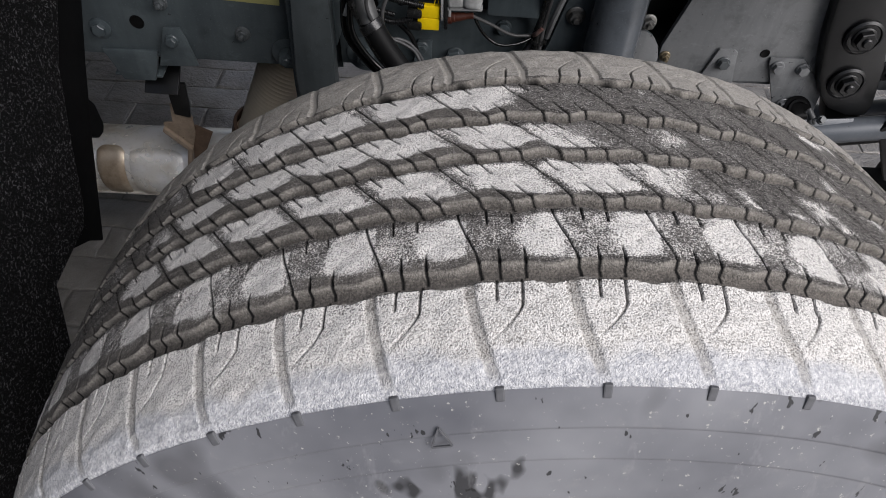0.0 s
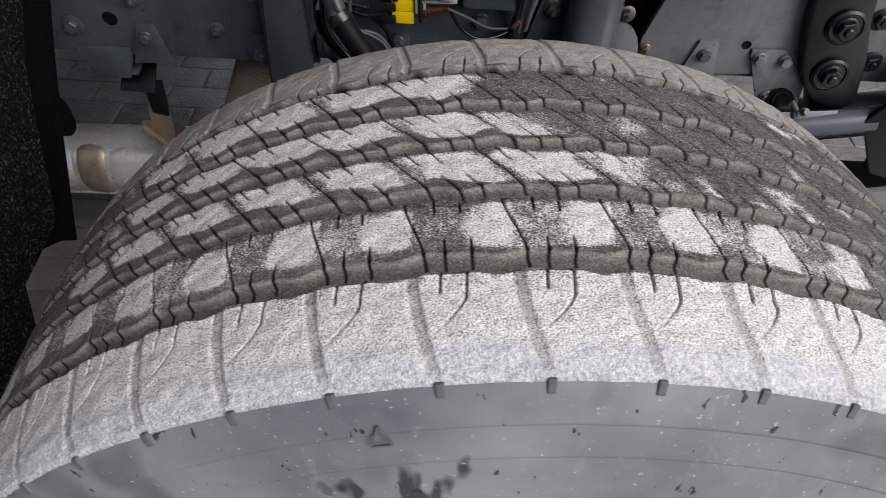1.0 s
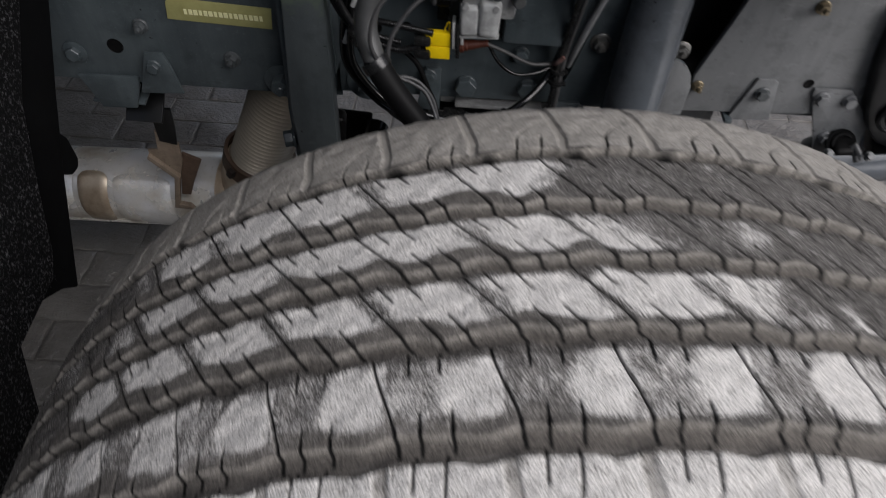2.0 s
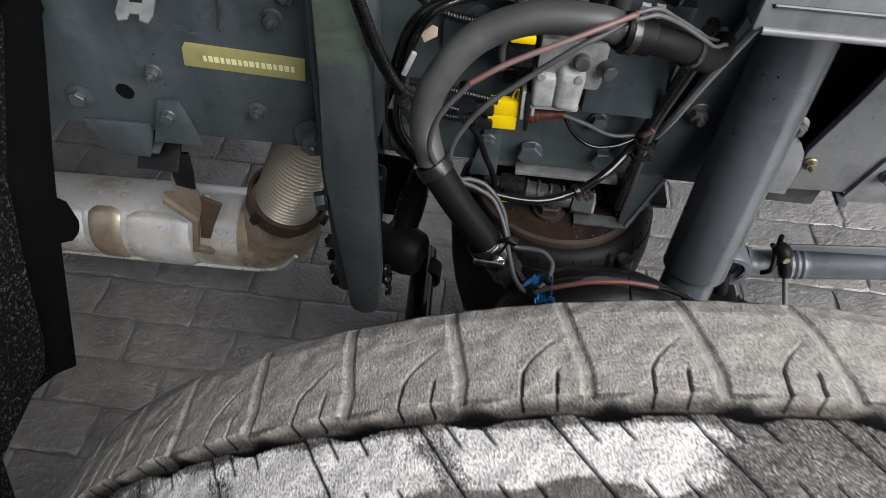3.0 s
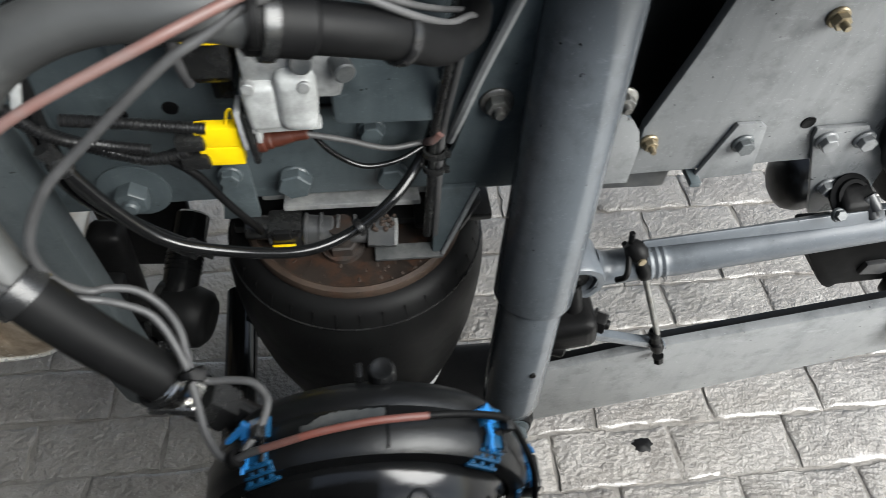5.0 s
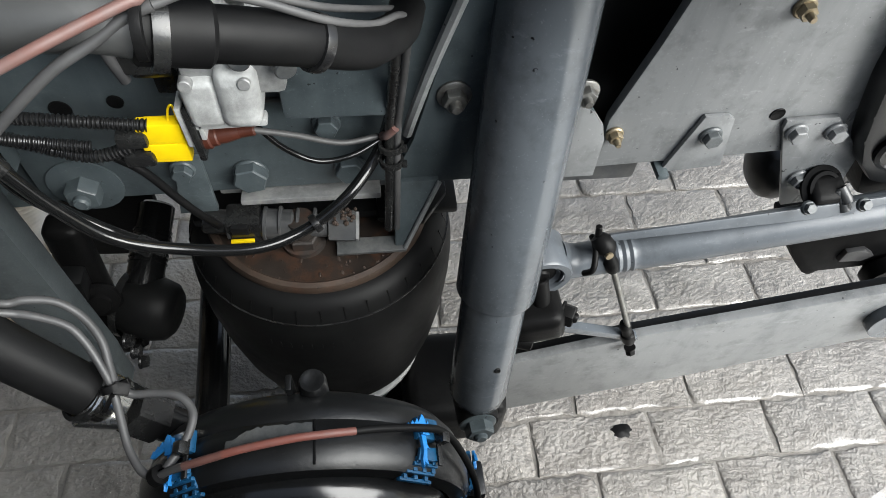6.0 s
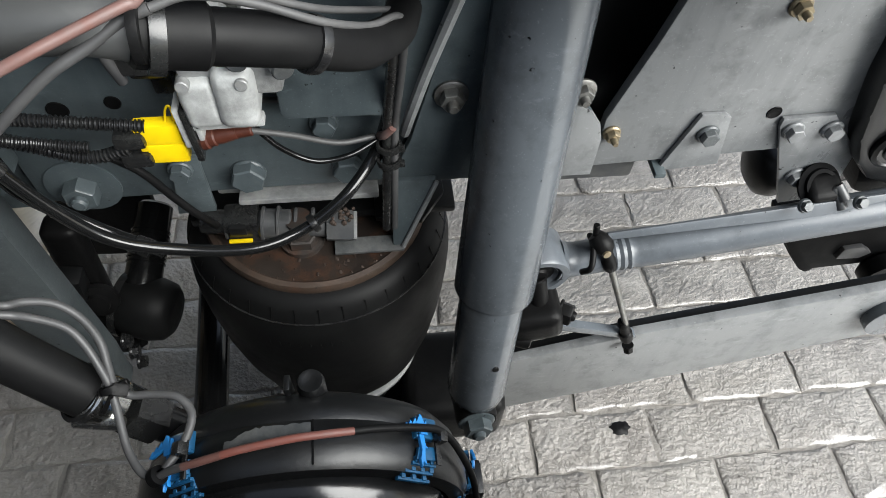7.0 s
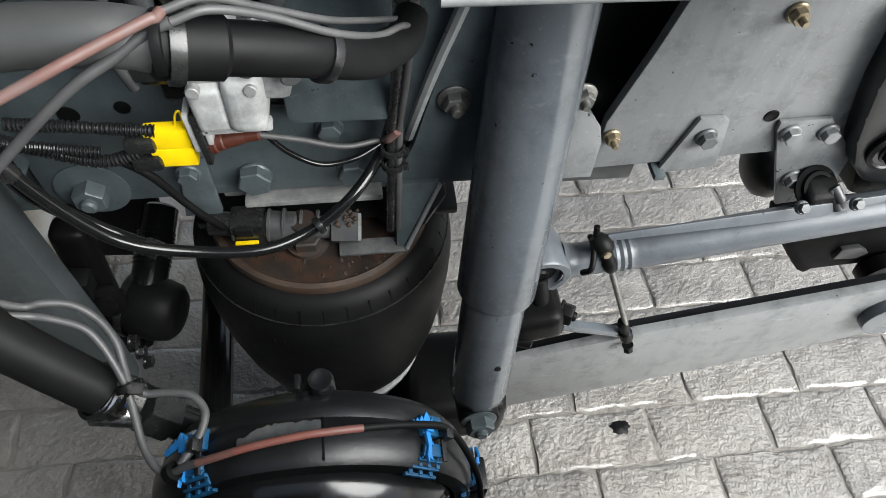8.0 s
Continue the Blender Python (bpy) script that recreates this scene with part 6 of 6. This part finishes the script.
    part("link_rod", rod((0.318, -0.046, 0.588), (0.366, -0.066, 0.468), 0.0032, 12), M_BOLT, k)
    part("upper_joint", lathe([(0, 0), (0.0060, 0.0), (0.0075, 0.005), (0.0075, 0.014), (0.0062, 0.016), (0.0062, 0.026), (0.0072, 0.03), (0.006, 0.04), (0, 0.04)], axis_frame((0.328, -0.050, 0.562), (0.312, -0.043, 0.602)), 18), M_JOINT, k)
    part("upper_ball", lathe([(0, -0.011), (0.007, -0.010), (0.0105, -0.004), (0.0105, 0.004), (0.007, 0.010), (0, 0.012)], axis_frame((0.312, -0.043, 0.596), (0.30, -0.03, 0.606)), 18), M_JOINT, k)
    part("ball_pin", lathe([(0, 0), (0.004, 0), (0.004, 0.004), (0, 0.0045)], axis_frame((0.314, -0.052, 0.594), (0.318, -0.07, 0.597)), 14), M_BRASS, k)
    part("lower_joint", lathe([(0, 0), (0.006, 0.0), (0.0075, 0.005), (0.0075, 0.016), (0.0058, 0.018), (0.0058, 0.03), (0.0068, 0.034), (0.005, 0.04), (0, 0.04)], axis_frame((0.376, -0.068, 0.436), (0.358, -0.062, 0.482)), 18), M_JOINT, k)
    part("stud", rod((0.3065, -0.038, 0.600), (0.3045, -0.036, 0.616), 0.0030, 12), M_JOINT, k)
    part("clamp", tube([(0.295, -0.058, 0.572), (0.300, -0.062, 0.585), (0.304, -0.045, 0.595), (0.305, -0.03, 0.592)], 0.003, 10), M_JOINT, k)
    part("lever", slab([(0.235, -0.006), (0.275, -0.006), (0.385, -0.004), (0.388, 0.0), (0.385, 0.006), (0.275, 0.006), (0.235, 0.010)], 0.010, Matrix.Translation((0.0, -0.066, 0.0)) @ Matrix(((1, 0, 0, 0), (0, 0, 1, 0), (-0.42, 1, 0, 0.596), (0, 0, 0, 1))), 0.001), M_SHOCK, k)
    bolt(k, 0.380, -0.069, 0.424, 0.010, 0.008, 0, 0.3, M_JOINT, 8, (0.2, -0.4, -0.9))
    part("lever_nut", rod((0.236, -0.082, 0.496), (0.252, -0.086, 0.493), 0.010, 14), M_JOINT, k)
    a = thing("axle_arm", "long flat-sided grey steel axle arm over the pavers", "axle arm", (0.4, -0.06, 0.2))
    o = [(0.236, 0.383), (0.245, 0.386), (0.39, 0.432), (0.66, 0.494), (1.3, 0.64), (1.3, 0.53), (0.70, 0.375), (0.49, 0.305), (0.255, 0.240), (0.236, 0.236)]
    part("beam", wall_plate(o, -0.062, 0.012, 0.002), M_LIGHT, a)
    part("beam_back", wall_plate([(x, z - 0.012) for x, z in o], -0.048, 0.012, 0.002), M_BLACK, a)
    part("pivot", lathe([(0, 0), (0.034, 0.0), (0.036, 0.004), (0.036, 0.02), (0, 0.022)], axis_frame((0.70, -0.055, 0.44), (0.70, -0.09, 0.44)), 28), M_SHOCK, a)
    part("axle_seat", box((0.13, 0.12, 0.10), at(0.190, -0.03, 0.26), 0.02, 3), M_JOINT, a)


build_control_rod()


def build_axle():
    # inferred from the wheel, mostly hidden; added to shade the ground on its left
    t = thing("front_axle", "black dropped steel beam axle under the air spring", "axle", (0.12, 0.2, 0.2))
    part("beam", box((0.085, 1.20, 0.020), at(0.125, 0.26, 0.185), 0.005), M_JOINT, t)
    part("beam", box((0.085, 1.20, 0.020), at(0.125, 0.26, 0.095), 0.005), M_JOINT, t)
    part("beam_web", box((0.020, 1.20, 0.090), at(0.125, 0.26, 0.140), 0.003), M_JOINT, t)
    part("king_pin", rod((0.115, -0.345, 0.24), (0.115, -0.335, 0.60), 0.038, 28), M_JOINT, t)
    part("beam_end", box((0.085, 0.06, 0.22), at(0.118, -0.325, 0.30), 0.01), M_JOINT, t)


build_axle()


# ---- parts past the rod ----
def build_rear():
    t = thing("air_tank", "small dark steel air tank behind the rail bracket", "tank", (0.6, 0.14, 0.47))
    part("shell", lathe([(0, 0), (0.022, 0.003), (0.034, 0.010), (0.039, 0.022), (0.039, 0.28), (0.03, 0.30), (0, 0.305)], axis_frame((0.582, 0.135, 0.474), (0.95, 0.165, 0.52)), 40), M_BLACK, t)
    for x in (0.66, 0.82):
        part("tank_strap", box((0.02, 0.006, 0.22), at(x, 0.098, 0.58), 0.001), M_BLACK, t)
    u = thing("hub_cover", "black moulded cover hanging behind the control rod", "cover", (0.8, 0.1, 0.26))
    part("shell", wall_plate([(0.663, 0.386), (0.677, 0.355), (0.715, 0.303), (0.754, 0.256), (0.774, 0.242), (0.779, 0.256), (0.859, 0.262), (0.996, 0.219), (0.873, 0.391)], 0.106, 0.05, 0.010), M_FLAPBAR, u)
    part("boss", lathe([(0, 0), (0.028, 0), (0.034, 0.006), (0.034, 0.03), (0, 0.034)], axis_frame((0.876, 0.105, 0.269), (0.876, 0.02, 0.269)), 28), M_JOINT, u)
    part("rib", wall_plate([(0.788, 0.296), (0.789, 0.321), (0.816, 0.325), (0.841, 0.307), (0.826, 0.294)], 0.098, 0.012, 0.003), M_CABLE, u)
    part("hanger", box((0.035, 0.03, 0.36), at(0.86, 0.155, 0.52), 0.005), M_JOINT, u)
    v = thing("spring_hanger", "dark cast spring hanger with large bolts on the rail", "bracket", (0.57, 0, 0.63))
    part("casting", wall_plate([(0.490, 0.83), (0.504, 0.755), (0.514, 0.722), (0.524, 0.692), (0.540, 0.662), (0.562, 0.640), (0.592, 0.630), (0.620, 0.632), (0.622, 0.652), (0.606, 0.712), (0.582, 0.770), (0.568, 0.83)], YR - 0.034, 0.032, 0.006), M_BLACK, v)
    for x, z in ((0.550, 0.760), (0.563, 0.688)):
        m = axis_frame((x, YR - 0.033, z), (x, -0.3, z))
        part("boss", lathe([(0, 0), (0.0235, 0), (0.0250, 0.002), (0.0250, 0.006), (0.0215, 0.008), (0.0200, 0.006), (0, 0.006)], m, 32), M_BLACK, v)
        bolt(v, x, YR - 0.0385, z, 0.024, 0.010, 0.004, 0.3, M_BLACK, x * 900)
    part("lower_lug", wall_plate([(0.556, 0.650), (0.575, 0.606), (0.600, 0.598), (0.622, 0.612), (0.624, 0.650)], YR - 0.022, 0.03, 0.006), M_JOINT, v)
    w = thing("rail_bracket", "dark grey angular steel plate bolted behind the hanger", "bracket", (0.68, -0.04, 0.53))
    part("plate", wall_plate([(0.632, 0.630), (0.668, 0.690), (0.82, 0.715), (0.82, 0.50), (0.690, 0.535)], -0.052, 0.010, 0.002), M_BLACK, w)
    part("web", box((0.16, 0.05, 0.012), at(0.74, -0.020, 0.70), 0.002), M_BLACK, w)
    bolt(w, 0.672, -0.0525, 0.650, 0.022, 0.010, 0.004, 0.5, M_BLACK, 20)
    for x, z in ((0.614, 0.755), (0.632, 0.690)):
        bolt(w, x, YR - 0.0005, z, 0.020, 0.009, 0.003, 0.6, M_BLACK, x * 500)


build_rear()


# ---- spray flap ahead of the wheel ----
def build_flap():
    t = thing("spray_flap", "black bristly spray suppression flap ahead of the wheel", "mudguard", (-0.48, -0.4, 0.3))
    m = Matrix(((0, 0, -1, 0), (1, 0, 0, 0), (0, 1, 0, 0), (0, 0, 0, 1)))
    # low outer part is added to cover ground that should look dark to the camera
    bristle = [(-0.10, 0.85), (-0.19, 0.745), (-0.232, 0.66), (-0.265, 0.585), (-0.285, 0.562), (-0.375, 0.553), (-0.44, 0.40), (-0.47, 0.22), (-0.95, 0.22), (-0.95, 1.25), (-0.10, 1.25)]
    part("sheet", slab(bristle, 0.02, Matrix.Translation((-0.470, 0, 0)) @ m, 0.003), M_FLAP, t)
    # upright stubs of bristle standing off the sheet
    rng = random.Random(11)
    bm = bmesh.new()
    for i in range(2600):
        y = rng.uniform(-0.52, -0.16)
        low = 0.56 if y < -0.285 else 0.562 + (-y - 0.285) * -2.05
        z = rng.uniform(low + 0.004, low + 0.34)
        l, w = rng.uniform(0.004, 0.010), rng.uniform(0.0008, 0.0016)
        p = Vector((-0.4705, y, z))
        tip = p + Vector((l * 0.6, rng.uniform(-0.4, 0.5) * l, rng.uniform(-0.9, -0.1) * l))
        a, c, d = (bm.verts.new(p + Vector((0, w * math.cos(q), w * math.sin(q)))) for q in (0.5, 2.6, 4.7))
        e = bm.verts.new(tip)
        for f in ((a, c, e), (c, d, e), (d, a, e)):
            bm.faces.new(f)
    tagged(part("bristles", bm, M_FLAP, t), kind="stuff")
    part("edge_bar", slab([(-0.01, 0.83), (-0.055, 0.765), (-0.108, 0.690), (-0.165, 0.602), (-0.220, 0.509), (-0.238, 0.478), (-0.262, 0.505), (-0.33, 0.55), (-0.20, 0.73), (-0.10, 0.85)], 0.03, Matrix.Translation((-0.492, 0, 0)) @ m, 0.004), M_FLAPBAR, t)
    part("edge_bar", box((0.03, 0.05, 0.4), at(-0.515, -0.035, 1.0), 0.004), M_FLAPBAR, t)
    part("knob", slab([(-0.150, 0.672), (-0.132, 0.662), (-0.117, 0.634), (-0.116, 0.598), (-0.124, 0.588), (-0.140, 0.590), (-0.175, 0.624)], 0.030, Matrix.Translation((-0.497, 0, 0)) @ m, 0.005), M_FLAPBAR, t, "angular black rubber stop")


build_flap()


# ---- what closes the place: unseen far rail, added light blockers, ground ----
def build_setting():
    # far rail never in view, inferred from the chassis width; also blocks light
    far = tagged(new("wall_far", None), "dark far chassis rail closing the view", "chassis", kind="structure")
    link_mesh("far_rail", box((3.4, 0.012, 0.36), at(0, 0.84, 0.82), 0.003), M_RAIL, far)
    for x in (-0.75, 1.03):
        link_mesh("crossmember", box((0.09, 0.80, 0.16), at(x, 0.432, 0.84), 0.006), M_RAIL, far)
    # two sheets out of view, added only to shade the chassis and ground
    top = tagged(new("ceiling", None), "unseen dark sheets added above the chassis to hold back sky light", "ceiling", kind="structure")
    link_mesh("shade_sheet_low", box((2.6, 1.02, 0.02), at(-0.93, 0.45, 1.02), 0.003), M_BLACK, top)
    link_mesh("shade_sheet_high", box((2.5, 1.45, 0.03), at(-1.07, 0.275, 1.52), 0.003), M_BLACK, top)
    # two walls out of view, added to keep light off the left side
    cab = tagged(new("wall_light_block", None), "unseen dark walls added ahead of the wheel to block light", "wall", kind="structure")
    link_mesh("light_block_side", box((1.80, 0.03, 1.10), at(-1.70, -1.03, 0.58), 0.004), M_BLACK, cab)
    link_mesh("light_block_front", box((0.03, 3.0, 1.15), at(-1.30, 0.55, 0.60), 0.004), M_BLACK, cab)


build_setting()

ROW, LEN, Y0 = 0.0968, 0.2098, 0.002


def paver_mesh(seed, nx, ny):
    """One worn paver with a wavy, chipped outline and a gently domed top."""
    rng = random.Random(seed)
    bm = bmesh.new()
    l, w = LEN - 0.0014, ROW - 0.0014
    rim = []
    for k in range(nx):
        rim.append((-0.5 + k / nx, -0.5))
    for k in range(ny):
        rim.append((0.5, -0.5 + k / ny))
    for k in range(nx):
        rim.append((0.5 - k / nx, 0.5))
    for k in range(ny):
        rim.append((-0.5, 0.5 - k / ny))
    chip = [(-0.006 * rng.random() ** 2.2 + 0.0010, -0.006 * rng.random() ** 2.2 + 0.0010) for _ in rim]
    rings = []
    for inset, z, rag in ((0.0, -0.04, 0.0), (0.0, -0.0042, 1.0), (0.0016, -0.0009, 1.0), (0.009, 0.0, 0.5)):
        ring = []
        for (u, v), (cx, cy) in zip(rim, chip):
            x = u * (l - 2 * inset) + (1 if u > 0 else -1) * cx * rag * (abs(u) == 0.5)
            y = v * (w - 2 * inset) + (1 if v > 0 else -1) * cy * rag * (abs(v) == 0.5)
            ring.append(bm.verts.new((x, y, z + rng.uniform(-0.0013, 0.0013) * (rag > 0))))
        rings.append(ring)
    n = len(rim)
    for a, c in zip(rings, rings[1:]):
        for k in range(n):
            bm.faces.new((a[k], a[(k + 1) % n], c[(k + 1) % n], c[k]))
    top = bm.faces.new(rings[-1])
    mid = bmesh.ops.poke(bm, faces=[top])["verts"][0]
    mid.co.z += rng.uniform(0.0006, 0.0022)
    mid.co.x += rng.uniform(-0.02, 0.02)
    me = bpy.data.meshes.new("paver")
    bmesh.ops.recalc_face_normals(bm, faces=bm.faces)
    bm.to_mesh(me)
    bm.free()
    me.materials.append(M_PAVER)
    me.shade_smooth()
    me.set_sharp_from_angle(angle=radians(55))
    return me


def build_ground():
    g = bmesh.new()
    bmesh.ops.create_grid(g, x_segments=2, y_segments=2, size=400.0, matrix=Matrix.Translation((0, 0, -0.0036)))
    ground = link_mesh("ground", g, M_SAND, None)
    tagged(ground, "sandy ground under and around the paving", "ground", kind="structure")
    pave = tagged(new("pavement"), "grey-brown weathered concrete paver paving in running bond", "pavement", kind="structure")
    rng = random.Random(5)
    meshes = [paver_mesh(k, 9, 4) for k in range(8)]
    rough = [paver_mesh(k, 3, 1) for k in range(5)]
    verts, faces = [], []
    for j in range(-40, 46):
        y = Y0 + (j + 0.5) * ROW
        wander = 0.008 * math.sin(j * 2.1)
        # the bond changes at a line of half pavers under the axle
        left, right = (-0.089, 0.011) if j % 2 == 0 else (-0.195, -0.069)
        ends = [left - k * LEN + wander for k in range(18, -1, -1)] + [right + k * LEN + wander for k in range(24)]
        for x0, x1 in zip(ends, ends[1:]):
            x, fit = (x0 + x1) / 2, (x1 - x0) / LEN
            z = rng.uniform(-0.0016, 0.0014)
            tilt = Euler((rng.uniform(-0.014, 0.014), rng.uniform(-0.008, 0.008), rng.uniform(-0.010, 0.010) + math.pi * rng.randrange(2)))
            m = Matrix.LocRotScale((x, y, z), tilt, (fit, 1, 1))
            if -0.95 < x < 1.55 and -0.20 < y < 0.66:
                ob = new("paver", meshes[rng.randrange(8)])
                ob.parent = pave
                ob.matrix_basis = m
            elif (x - 0.3) ** 2 + (y - 0.2) ** 2 < 9.5:
                me = rough[rng.randrange(5)]
                base = len(verts)
                verts += [tuple(m @ v.co) for v in me.vertices]
                faces += [tuple(base + k for k in p.vertices) for p in me.polygons]
    me = bpy.data.meshes.new("paver_field")
    me.from_pydata(verts, [], faces)
    me.materials.append(M_PAVER)
    ob = new("paver_field", me)
    ob.parent = pave
    tagged(ob, kind="stuff")
    # a low jagged black lump paints in the dark hole of a broken paver corner
    bm = bmesh.new()
    bmesh.ops.create_icosphere(bm, subdivisions=3, radius=1.0)
    for v in bm.verts:
        k = 1 + 0.35 * noise.noise(v.co * 2.3) + 0.15 * noise.noise(v.co * 6.0)
        v.co = Vector((0.500 + v.co.x * 0.019 * k, -0.030 + v.co.y * 0.013 * k, -0.001 + v.co.z * 0.0045 * k))
    part("corner_hole_lump", bm, M_JOINT, pave, "black lump standing in for a broken-out paver corner")


build_ground()
